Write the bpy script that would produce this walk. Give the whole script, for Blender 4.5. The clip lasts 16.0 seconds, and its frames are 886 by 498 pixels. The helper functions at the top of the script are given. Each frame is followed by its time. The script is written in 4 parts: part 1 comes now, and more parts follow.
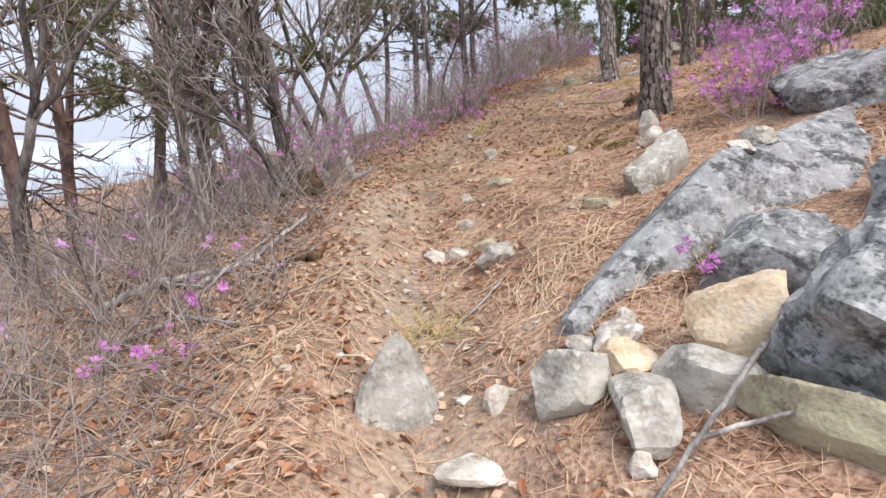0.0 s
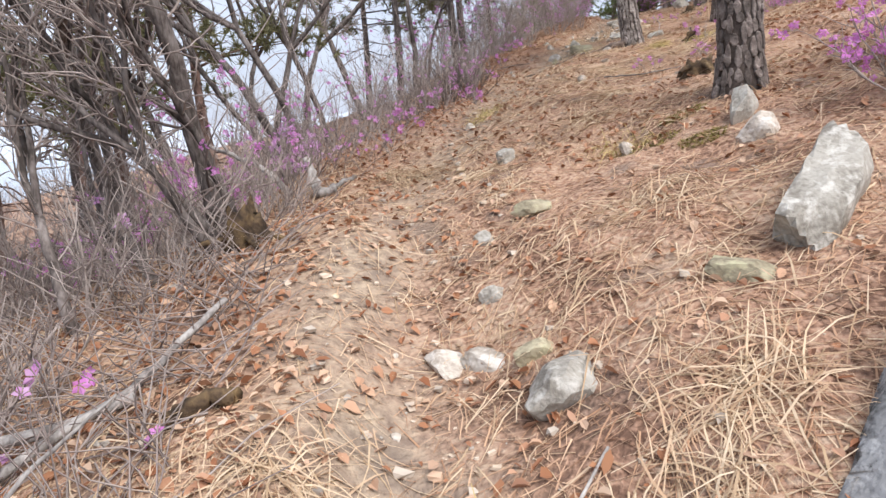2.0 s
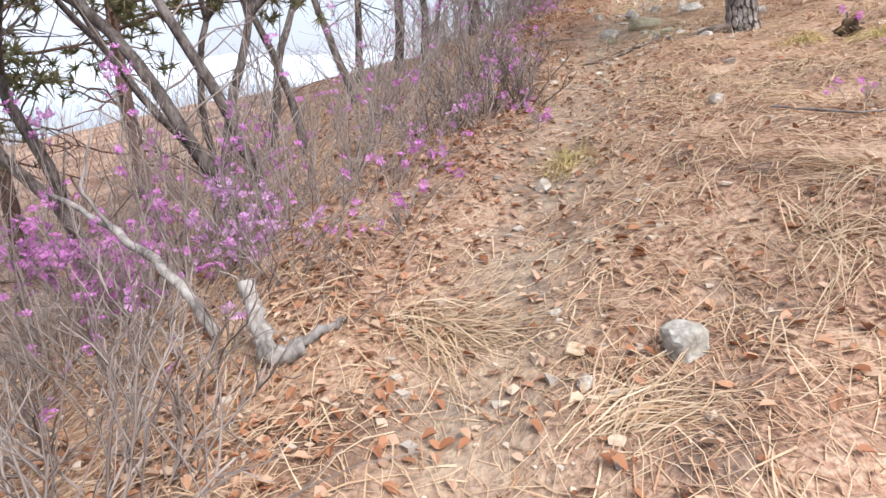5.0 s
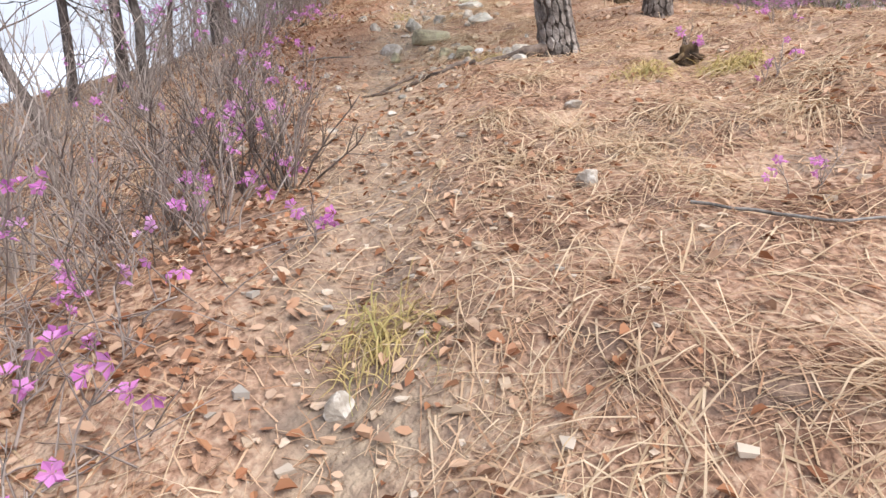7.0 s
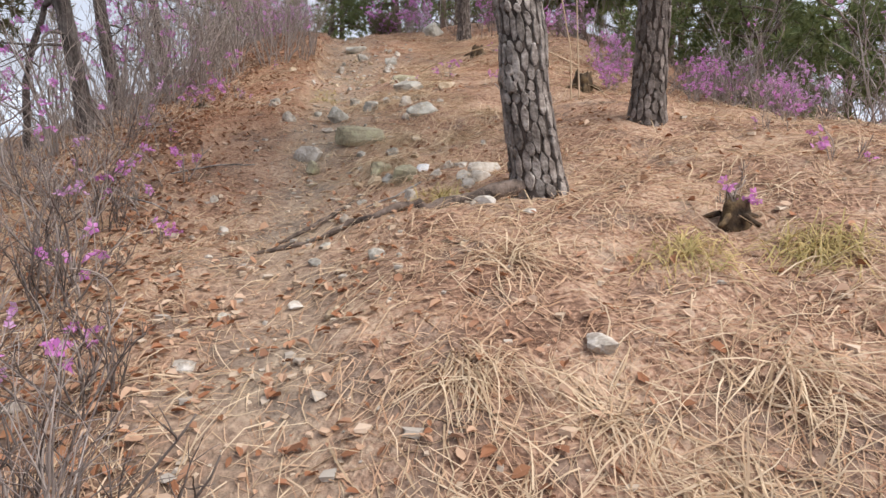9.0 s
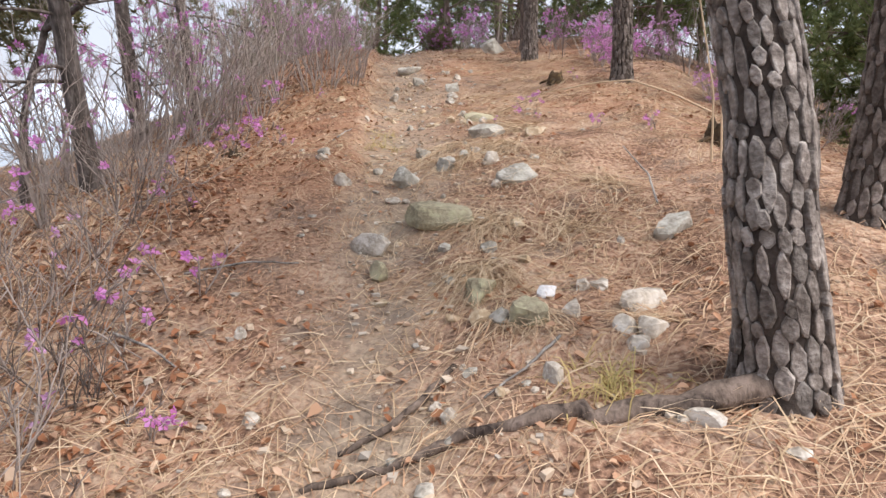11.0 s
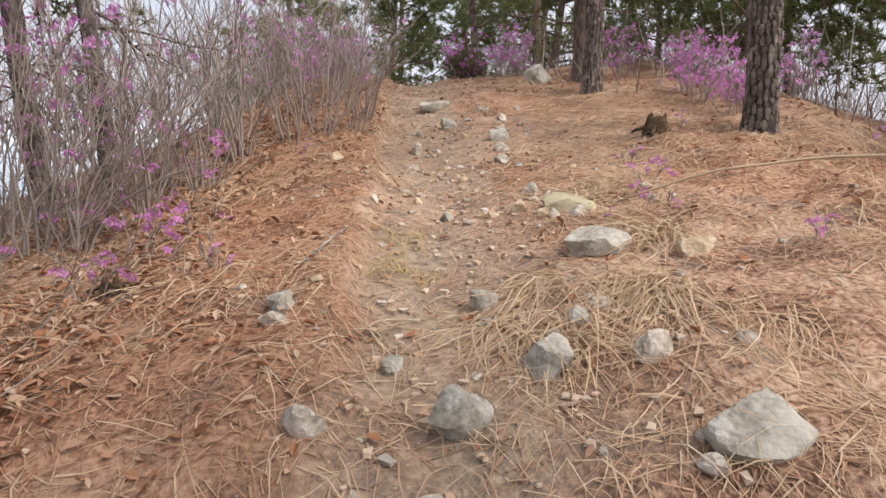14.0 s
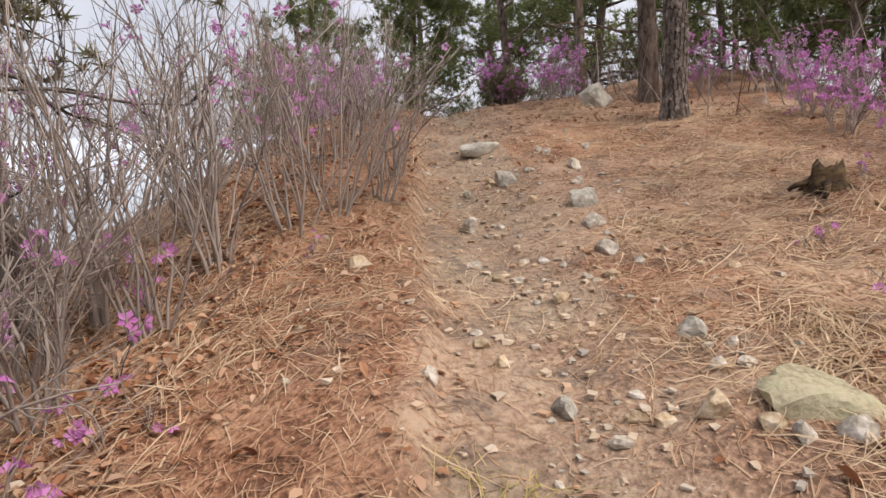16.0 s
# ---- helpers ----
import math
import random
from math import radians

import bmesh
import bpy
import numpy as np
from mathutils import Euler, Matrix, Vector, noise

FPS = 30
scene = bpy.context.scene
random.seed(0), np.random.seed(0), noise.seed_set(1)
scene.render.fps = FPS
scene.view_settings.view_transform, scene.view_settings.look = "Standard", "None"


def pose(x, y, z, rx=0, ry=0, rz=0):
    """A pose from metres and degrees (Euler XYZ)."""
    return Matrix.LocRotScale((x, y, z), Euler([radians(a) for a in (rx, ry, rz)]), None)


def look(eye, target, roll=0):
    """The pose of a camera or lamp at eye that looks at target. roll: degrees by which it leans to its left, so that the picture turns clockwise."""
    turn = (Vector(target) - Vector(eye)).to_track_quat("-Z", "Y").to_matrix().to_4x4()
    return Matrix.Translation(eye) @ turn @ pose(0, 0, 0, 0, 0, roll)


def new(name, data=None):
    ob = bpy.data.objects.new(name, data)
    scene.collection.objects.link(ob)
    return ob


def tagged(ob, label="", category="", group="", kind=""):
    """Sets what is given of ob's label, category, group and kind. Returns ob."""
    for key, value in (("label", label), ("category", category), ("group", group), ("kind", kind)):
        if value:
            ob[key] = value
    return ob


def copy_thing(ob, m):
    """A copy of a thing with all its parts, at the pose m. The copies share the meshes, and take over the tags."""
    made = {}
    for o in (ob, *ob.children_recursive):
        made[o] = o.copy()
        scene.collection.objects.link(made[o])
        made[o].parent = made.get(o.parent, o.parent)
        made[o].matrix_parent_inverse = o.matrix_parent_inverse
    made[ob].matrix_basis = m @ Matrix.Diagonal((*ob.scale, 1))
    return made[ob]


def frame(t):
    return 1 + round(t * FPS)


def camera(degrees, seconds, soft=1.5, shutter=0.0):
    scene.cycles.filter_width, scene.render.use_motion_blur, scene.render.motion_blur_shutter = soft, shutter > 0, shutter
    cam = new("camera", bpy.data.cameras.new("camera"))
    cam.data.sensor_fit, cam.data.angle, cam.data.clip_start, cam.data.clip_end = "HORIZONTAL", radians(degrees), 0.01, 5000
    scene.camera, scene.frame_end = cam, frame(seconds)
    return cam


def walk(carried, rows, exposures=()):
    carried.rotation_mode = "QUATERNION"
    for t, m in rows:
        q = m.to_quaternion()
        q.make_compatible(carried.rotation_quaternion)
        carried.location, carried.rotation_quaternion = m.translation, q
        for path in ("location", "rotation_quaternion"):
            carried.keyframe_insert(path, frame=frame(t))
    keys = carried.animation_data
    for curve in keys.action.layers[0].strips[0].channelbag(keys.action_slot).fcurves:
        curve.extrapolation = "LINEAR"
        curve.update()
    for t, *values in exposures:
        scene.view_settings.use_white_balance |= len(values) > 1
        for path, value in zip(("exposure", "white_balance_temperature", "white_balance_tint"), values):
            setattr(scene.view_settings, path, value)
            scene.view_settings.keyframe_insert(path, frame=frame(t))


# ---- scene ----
cam = camera(70.1, 16.0)
PATH = [
    (0, (-0.045, -0.025, 1.521), (-0.025, 1.952, 1.217), 0.0),
    (0.5, (-0.034, 0.431, 1.52), (-0.006, 2.405, 1.204), -0.3),
    (1, (-0.051, 0.863, 1.67), (-0.024, 2.829, 1.3), -0.4),
    (1.5, (-0.137, 1.341, 1.734), (-0.111, 3.306, 1.362), -1.2),
    (2, (-0.086, 1.79, 1.745), (-0.047, 3.752, 1.358), -2.9),
    (2.5, (-0.008, 2.248, 1.869), (0.033, 4.209, 1.478), -3.1),
    (3, (-0.028, 2.78, 1.885), (0.017, 4.742, 1.499), -2.9),
    (3.2, (-0.044, 2.921, 1.947), (-0.005, 4.884, 1.564), -2.9),
    (5.3, (-0.396, 4.86, 2.464), (-0.297, 6.779, 1.908), -0.0),
    (5.5, (-0.357, 5.044, 2.533), (-0.255, 6.962, 1.977), -0.0),
    (6, (-0.275, 5.528, 2.496), (-0.057, 7.437, 1.941), 0.3),
    (6.5, (-0.184, 6.017, 2.628), (0.344, 7.865, 2.078), 0.9),
    (7, (0.035, 6.549, 2.612), (0.773, 8.323, 2.059), -0.5),
    (7.5, (0.2, 6.918, 2.804), (1.056, 8.665, 2.34), -1.3),
    (8, (0.386, 7.392, 2.919), (1.289, 9.124, 2.491), -1.5),
    (8.5, (0.57, 7.761, 2.944), (1.505, 9.479, 2.526), -0.7),
    (9, (0.732, 8.194, 3.156), (1.673, 9.906, 2.728), 0.4),
    (9.2, (0.783, 8.412, 3.17), (1.71, 10.135, 2.755), 1.3),
    (11.3, (1.146, 10.074, 3.601), (1.996, 11.836, 3.184), 1.1),
    (11.5, (1.229, 10.265, 3.571), (2.078, 12.027, 3.157), 1.0),
    (12, (1.45, 10.78, 3.703), (2.297, 12.544, 3.294), 0.9),
    (12.5, (1.575, 11.277, 3.677), (2.424, 13.042, 3.269), 1.0),
    (13, (1.704, 11.726, 3.833), (2.549, 13.493, 3.429), 0.8),
    (13.5, (1.931, 12.199, 3.86), (2.778, 13.967, 3.467), 1.5),
    (14, (2.051, 12.632, 3.927), (2.879, 14.418, 3.575), 1.7),
    (14.5, (2.176, 13.135, 4.048), (2.979, 14.937, 3.719), 0.3),
    (15, (2.421, 13.583, 4.115), (3.21, 15.392, 3.792), -0.7),
    (15.5, (2.521, 14.044, 4.117), (3.293, 15.862, 3.802), -1.1),
    (16, (2.563, 14.502, 4.333), (3.328, 16.322, 4.014), -1.4),
]
walk(cam, [(t, look(eye, target, roll)) for t, eye, target, roll in PATH],
     [(0, 0.84, 6250, 13), (2.5, 0.97, 6200, 13), (5.5, 1.18, 6200, 13), (7.2, 1.18, 6350, 13), (7.6, 1.12, 6400, 13), (8.1, 0.74, 6400, 13), (9, 0.84, 6400, 13), (12.5, 1.06, 6500, 14), (13.5, 0.98, 6600, 14), (14.5, 0.78, 6800, 15), (15.5, 0.66, 6800, 15), (16, 0.72, 6900, 15)])

# ---- sky, sun and exposure ----
world = bpy.data.worlds.new("hazy_sky")
scene.world = world
world.use_nodes = True
wn, wl = world.node_tree.nodes, world.node_tree.links
sky = wn.new("ShaderNodeTexSky")
sky.sky_type, sky.sun_disc = "NISHITA", False
sky.sun_elevation, sky.sun_rotation = radians(52), radians(150)
sky.air_density, sky.dust_density, sky.ozone_density = 1.0, 4.0, 1.0
scaled = wn.new("ShaderNodeVectorMath")
scaled.operation = "SCALE"
scaled.inputs["Scale"].default_value = 0.068
wl.new(sky.outputs[0], scaled.inputs[0])
cloud_noise = wn.new("ShaderNodeTexNoise")
cloud_noise.inputs["Scale"].default_value = 2.2
cloud_noise.inputs["Detail"].default_value = 5
cloud_ramp = wn.new("ShaderNodeMapRange")
cloud_ramp.inputs["From Min"].default_value, cloud_ramp.inputs["From Max"].default_value = 0.35, 0.65
cloud_ramp.inputs["To Min"].default_value, cloud_ramp.inputs["To Max"].default_value = 0.62, 0.95
wl.new(cloud_noise.outputs[0], cloud_ramp.inputs[0])
cloud_mix = wn.new("ShaderNodeMix")
cloud_mix.data_type = "RGBA"
cloud_mix.inputs[7].default_value = (0.53, 0.57, 0.65, 1)
wl.new(cloud_ramp.outputs[0], cloud_mix.inputs[0])
wl.new(scaled.outputs[0], cloud_mix.inputs[6])
wl.new(cloud_mix.outputs[2], wn["Background"].inputs[0])
wn["Background"].inputs[1].default_value = 1.0

sun = new("sun", bpy.data.lights.new("sun", "SUN"))
sun.data.energy, sun.data.angle, sun.data.color = 2.4, radians(42), (1.0, 0.94, 0.86)
sun.matrix_world = look((0, 0, 0), (-0.35, 0.5, -0.85))


# ---- materials ----
def mat(name, colours, scale=6.0, rough=0.9, bump=0.3, spread=0.25, random_from="Object", fine=40.0, coords="Object", stretch=(1, 1, 1), grain=0.45):
    """A rough natural surface: colours mixed by noise at two scales, each piece a little lighter or darker."""
    m = bpy.data.materials.new(name)
    m.use_nodes = True
    n, l = m.node_tree.nodes, m.node_tree.links
    b = n["Principled BSDF"]
    b.inputs["Roughness"].default_value = rough
    b.inputs["Specular IOR Level"].default_value = 0.25
    tc, mp = n.new("ShaderNodeTexCoord"), n.new("ShaderNodeMapping")
    mp.inputs["Scale"].default_value = stretch
    l.new(tc.outputs[coords], mp.inputs[0])
    n1, n2 = n.new("ShaderNodeTexNoise"), n.new("ShaderNodeTexNoise")
    n1.inputs["Scale"].default_value, n2.inputs["Scale"].default_value = scale, fine
    n1.inputs["Detail"].default_value = 5
    n2.inputs["Detail"].default_value = 3
    for t in (n1, n2):
        l.new(mp.outputs[0], t.inputs["Vector"])
    add = n.new("ShaderNodeMath")
    add.operation = "MULTIPLY_ADD"
    add.inputs[1].default_value, add.inputs[2].default_value = grain, -grain / 2
    l.new(n2.outputs[0], add.inputs[0])
    total = n.new("ShaderNodeMath")
    l.new(n1.outputs[0], total.inputs[0])
    l.new(add.outputs[0], total.inputs[1])
    ramp = n.new("ShaderNodeValToRGB")
    while len(ramp.color_ramp.elements) < len(colours):
        ramp.color_ramp.elements.new(0.5)
    for k, (el, c) in enumerate(zip(ramp.color_ramp.elements, colours)):
        el.position = 0.32 + 0.36 * k / max(len(colours) - 1, 1)
        el.color = (*c, 1)
    l.new(total.outputs[0], ramp.inputs[0])
    if random_from == "Object":
        src = n.new("ShaderNodeObjectInfo").outputs["Random"]
    else:
        src = n.new("ShaderNodeNewGeometry").outputs["Random Per Island"]
    rng = n.new("ShaderNodeMapRange")
    rng.inputs["To Min"].default_value, rng.inputs["To Max"].default_value = 1 - spread, 1 + spread
    l.new(src, rng.inputs[0])
    mul = n.new("ShaderNodeVectorMath")
    mul.operation = "SCALE"
    l.new(ramp.outputs[0], mul.inputs[0])
    l.new(rng.outputs[0], mul.inputs["Scale"])
    l.new(mul.outputs[0], b.inputs["Base Color"])
    if bump:
        bp = n.new("ShaderNodeBump")
        bp.inputs["Strength"].default_value, bp.inputs["Distance"].default_value = bump, 0.02
        l.new(total.outputs[0], bp.inputs["Height"])
        l.new(bp.outputs[0], b.inputs["Normal"])
    return m


def island_mat(name, colours, rough=0.8, glow=0.0):
    """Many small pieces, each island its own shade out of a row of colours; thin pieces let some light through."""
    m = bpy.data.materials.new(name)
    m.use_nodes = True
    n, l = m.node_tree.nodes, m.node_tree.links
    b = n["Principled BSDF"]
    b.inputs["Roughness"].default_value = rough
    b.inputs["Specular IOR Level"].default_value = 0.2
    ramp = n.new("ShaderNodeValToRGB")
    while len(ramp.color_ramp.elements) < len(colours):
        ramp.color_ramp.elements.new(0.5)
    for k, (el, c) in enumerate(zip(ramp.color_ramp.elements, colours)):
        el.position = k / max(len(colours) - 1, 1)
        el.color = (*c, 1)
    l.new(n.new("ShaderNodeNewGeometry").outputs["Random Per Island"], ramp.inputs[0])
    l.new(ramp.outputs[0], b.inputs["Base Color"])
    if glow:
        t, mix = n.new("ShaderNodeBsdfTranslucent"), n.new("ShaderNodeMixShader")
        mix.inputs[0].default_value = glow
        l.new(ramp.outputs[0], t.inputs[0])
        l.new(b.outputs[0], mix.inputs[1])
        l.new(t.outputs[0], mix.inputs[2])
        l.new(mix.outputs[0], n["Material Output"].inputs[0])
    return m


def rock_mat(name, base, dark, light, lichen, stain=0.4):
    """Weathered stone: grain, dark cracks, pale lichen blotches."""
    m = mat(name, (dark, base, light), scale=5, rough=0.92, bump=0.7, spread=0.18, fine=55)
    n, l = m.node_tree.nodes, m.node_tree.links
    b = n["Principled BSDF"]
    under = b.inputs["Base Color"].links[0].from_socket
    tc = n["Texture Coordinate"]
    blot = n.new("ShaderNodeTexNoise")
    blot.inputs["Scale"].default_value, blot.inputs["Detail"].default_value = 15, 9
    blot.inputs["Roughness"].default_value = 0.65
    l.new(tc.outputs["Object"], blot.inputs["Vector"])
    r1 = n.new("ShaderNodeMapRange")
    r1.inputs["From Min"].default_value, r1.inputs["From Max"].default_value = 0.50, 0.64
    l.new(blot.outputs[0], r1.inputs[0])
    mx = n.new("ShaderNodeMix")
    mx.data_type = "RGBA"
    mx.inputs[7].default_value = (*lichen, 1)
    l.new(r1.outputs[0], mx.inputs[0])
    l.new(under, mx.inputs[6])
    black = n.new("ShaderNodeTexNoise")
    black.inputs["Scale"].default_value, black.inputs["Detail"].default_value = 6.5, 10
    black.inputs["Roughness"].default_value = 0.75
    shift = n.new("ShaderNodeMapping")
    shift.inputs["Location"].default_value = (7, 3, 1)
    shift.inputs["Scale"].default_value = (1, 1, 2)
    l.new(tc.outputs["Object"], shift.inputs[0])
    l.new(shift.outputs[0], black.inputs["Vector"])
    r2 = n.new("ShaderNodeMapRange")
    r2.inputs["From Min"].default_value, r2.inputs["From Max"].default_value = 0.54, 0.60
    r2.inputs["To Max"].default_value = stain
    l.new(black.outputs[0], r2.inputs[0])
    mx2 = n.new("ShaderNodeMix")
    mx2.data_type = "RGBA"
    mx2.inputs[7].default_value = (*dark, 1)
    l.new(r2.outputs[0], mx2.inputs[0])
    l.new(mx.outputs[2], mx2.inputs[6])
    l.new(mx2.outputs[2], b.inputs["Base Color"])
    return m


STONE = rock_mat("grey_stone", (0.39, 0.37, 0.32), (0.21, 0.19, 0.16), (0.46, 0.44, 0.39), (0.50, 0.485, 0.44))
OUTCROP = rock_mat("outcrop_stone", (0.24, 0.242, 0.24), (0.06, 0.06, 0.058), (0.32, 0.322, 0.32), (0.42, 0.425, 0.42), 0.9)
PALE = rock_mat("pale_stone", (0.50, 0.45, 0.38), (0.28, 0.24, 0.20), (0.60, 0.55, 0.48), (0.64, 0.61, 0.56))
TAN = rock_mat("tan_stone", (0.52, 0.41, 0.28), (0.33, 0.24, 0.15), (0.62, 0.51, 0.37), (0.60, 0.52, 0.41))
MOSSY = rock_mat("mossy_stone", (0.39, 0.35, 0.24), (0.22, 0.19, 0.13), (0.47, 0.43, 0.31), (0.42, 0.40, 0.26))
WHITE = rock_mat("quartz_stone", (0.70, 0.70, 0.71), (0.5, 0.5, 0.5), (0.78, 0.78, 0.78), (0.8, 0.8, 0.8))
SOIL = mat("needle_litter_soil", ((0.15, 0.085, 0.057), (0.28, 0.165, 0.11), (0.39, 0.25, 0.172), (0.48, 0.35, 0.25)), scale=2.2, bump=1.0, spread=0, fine=38, grain=1.0)
BARK = mat("pine_bark_furrow", ((0.04, 0.031, 0.026), (0.10, 0.078, 0.065)), scale=9, bump=0.8, fine=50)
PLATE = mat("pine_bark_plate", ((0.10, 0.083, 0.072), (0.20, 0.172, 0.152), (0.36, 0.325, 0.295)), scale=14, bump=0.8, spread=0.35, fine=70)
PLATES = mat("pine_bark_plates", ((0.085, 0.07, 0.06), (0.15, 0.125, 0.11), (0.26, 0.225, 0.20)), scale=14, bump=0.8, spread=0.35, fine=70, random_from="Island")
ROUGH_BARK = mat("far_pine_bark", ((0.06, 0.045, 0.038), (0.17, 0.13, 0.105), (0.26, 0.20, 0.165)), scale=14, bump=1.0, fine=60, stretch=(1, 1, 0.4))
RED_BARK = mat("red_pine_bark", ((0.09, 0.06, 0.05), (0.20, 0.13, 0.105), (0.29, 0.20, 0.165)), scale=12, bump=0.9, fine=60, stretch=(1, 1, 0.4))
GREY_BARK = mat("grey_bark", ((0.055, 0.046, 0.04), (0.125, 0.105, 0.095), (0.21, 0.185, 0.17)), scale=15, bump=0.6, fine=60, stretch=(1, 1, 0.35))
TWIG = island_mat("twigs", ((0.17, 0.135, 0.12), (0.27, 0.225, 0.20), (0.39, 0.335, 0.30), (0.22, 0.175, 0.16)))
DARK_TWIG = island_mat("dark_twigs", ((0.09, 0.07, 0.06), (0.16, 0.13, 0.115), (0.12, 0.095, 0.085)))
DEADWOOD = mat("bleached_wood", ((0.12, 0.108, 0.10), (0.29, 0.27, 0.25), (0.44, 0.42, 0.39)), scale=10, bump=0.7, fine=60, stretch=(1, 1, 0.3))
STRAW = island_mat("dry_grass", ((0.40, 0.28, 0.175), (0.58, 0.45, 0.30), (0.70, 0.57, 0.41), (0.48, 0.32, 0.20), (0.64, 0.51, 0.36)), glow=0.2)
RED_NEEDLES = island_mat("red_fallen_needles", ((0.24, 0.11, 0.062), (0.35, 0.175, 0.105), (0.46, 0.265, 0.17), (0.29, 0.135, 0.078)))
NEEDLES = island_mat("fallen_needles", ((0.32, 0.18, 0.105), (0.44, 0.275, 0.17), (0.56, 0.395, 0.265), (0.38, 0.215, 0.13)))
TUFT = island_mat("green_tinged_grass", ((0.42, 0.34, 0.14), (0.56, 0.43, 0.20), (0.34, 0.31, 0.12)), glow=0.2)
LEAF = island_mat("fallen_leaves", ((0.26, 0.11, 0.055), (0.40, 0.20, 0.11), (0.56, 0.39, 0.27), (0.33, 0.145, 0.075), (0.60, 0.45, 0.33), (0.20, 0.085, 0.045), (0.38, 0.19, 0.10)), glow=0.1)
PEBBLE = island_mat("pebbles", ((0.40, 0.30, 0.21), (0.56, 0.45, 0.34), (0.36, 0.33, 0.29), (0.62, 0.52, 0.41), (0.48, 0.30, 0.19)), 0.95)
PETAL = island_mat("azalea_petals", ((0.56, 0.18, 0.52), (0.68, 0.28, 0.64), (0.72, 0.36, 0.70), (0.60, 0.20, 0.48)), 0.6, glow=0.4)
PALE_PETAL = island_mat("faded_azalea_petals", ((0.64, 0.32, 0.62), (0.70, 0.40, 0.68), (0.70, 0.47, 0.70)), 0.6, glow=0.4)
NEEDLE = island_mat("pine_needles", ((0.12, 0.155, 0.06), (0.18, 0.22, 0.09), (0.25, 0.28, 0.12), (0.15, 0.18, 0.08)), 0.6, glow=0.42)
OLIVE = island_mat("dull_pine_needles", ((0.18, 0.175, 0.09), (0.25, 0.235, 0.125), (0.17, 0.18, 0.10)), 0.7, glow=0.4)
BURNT = mat("rotten_wood", ((0.03, 0.022, 0.016), (0.09, 0.06, 0.035), (0.16, 0.11, 0.055)), scale=12, bump=1.0)
MOSS = island_mat("moss", ((0.20, 0.17, 0.05), (0.28, 0.23, 0.07), (0.16, 0.14, 0.05)))

# bare, trodden earth along the trail, lighter and greyer than the litter
n, l = SOIL.node_tree.nodes, SOIL.node_tree.links
attr = n.new("ShaderNodeAttribute")
attr.attribute_name = "trodden"
bare = n.new("ShaderNodeMix")
bare.data_type = "RGBA"
grit = n.new("ShaderNodeTexNoise")
grit.inputs["Scale"].default_value, grit.inputs["Detail"].default_value = 18, 6
l.new(n["Texture Coordinate"].outputs["Object"], grit.inputs["Vector"])
grit_ramp = n.new("ShaderNodeValToRGB")
grit_ramp.color_ramp.elements[0].position, grit_ramp.color_ramp.elements[1].position = 0.3, 0.7
grit_ramp.color_ramp.elements[0].color, grit_ramp.color_ramp.elements[1].color = (0.20, 0.15, 0.115, 1), (0.45, 0.36, 0.26, 1)
l.new(grit.outputs[0], grit_ramp.inputs[0])
l.new(attr.outputs["Fac"], bare.inputs[0])
l.new(n["Principled BSDF"].inputs["Base Color"].links[0].from_socket, bare.inputs[6])
l.new(grit_ramp.outputs[0], bare.inputs[7])
red_attr = n.new("ShaderNodeAttribute")
red_attr.attribute_name = "reddish"
red = n.new("ShaderNodeMix")
red.data_type, red.blend_type = "RGBA", "MULTIPLY"
red.inputs[7].default_value = (0.92, 0.76, 0.67, 1)
l.new(red_attr.outputs["Fac"], red.inputs[0])
l.new(bare.outputs[2], red.inputs[6])
damp = n.new("ShaderNodeTexNoise")
damp.inputs["Scale"].default_value, damp.inputs["Detail"].default_value = 3.3, 7
l.new(n["Texture Coordinate"].outputs["Object"], damp.inputs["Vector"])
damp_range = n.new("ShaderNodeMapRange")
damp_range.inputs["From Min"].default_value, damp_range.inputs["From Max"].default_value = 0.54, 0.66
damp_range.inputs["To Max"].default_value = 0.55
l.new(damp.outputs[0], damp_range.inputs[0])
humus = n.new("ShaderNodeMix")
humus.data_type = "RGBA"
humus.inputs[7].default_value = (0.15, 0.12, 0.10, 1)
l.new(damp_range.outputs[0], humus.inputs[0])
l.new(red.outputs[2], humus.inputs[6])
l.new(humus.outputs[2], n["Principled BSDF"].inputs["Base Color"])

WATER = bpy.data.materials.new("lake_water")
WATER.use_nodes = True
wb = WATER.node_tree.nodes["Principled BSDF"]
wb.inputs["Base Color"].default_value = (0.25, 0.31, 0.36, 1)
wb.inputs["Roughness"].default_value = 0.12
ripple, ripple_bump = WATER.node_tree.nodes.new("ShaderNodeTexNoise"), WATER.node_tree.nodes.new("ShaderNodeBump")
ripple.inputs["Scale"].default_value = 0.4
ripple_bump.inputs["Strength"].default_value = 0.15
WATER.node_tree.links.new(ripple.outputs[0], ripple_bump.inputs["Height"])
WATER.node_tree.links.new(ripple_bump.outputs[0], wb.inputs["Normal"])
# distant haze painted into the far hills' own colour as pale blue
HAZE_TINT = mat("far_hills_haze_tint", ((0.42, 0.48, 0.55), (0.50, 0.56, 0.63)), scale=0.01, bump=0, spread=0, fine=0.05)

# ---- the lie of the land ----
def soft(v, k=1.0):
    """A smooth max(v, 0)."""
    return 0.5 * (v + np.sqrt(v * v + k * k))


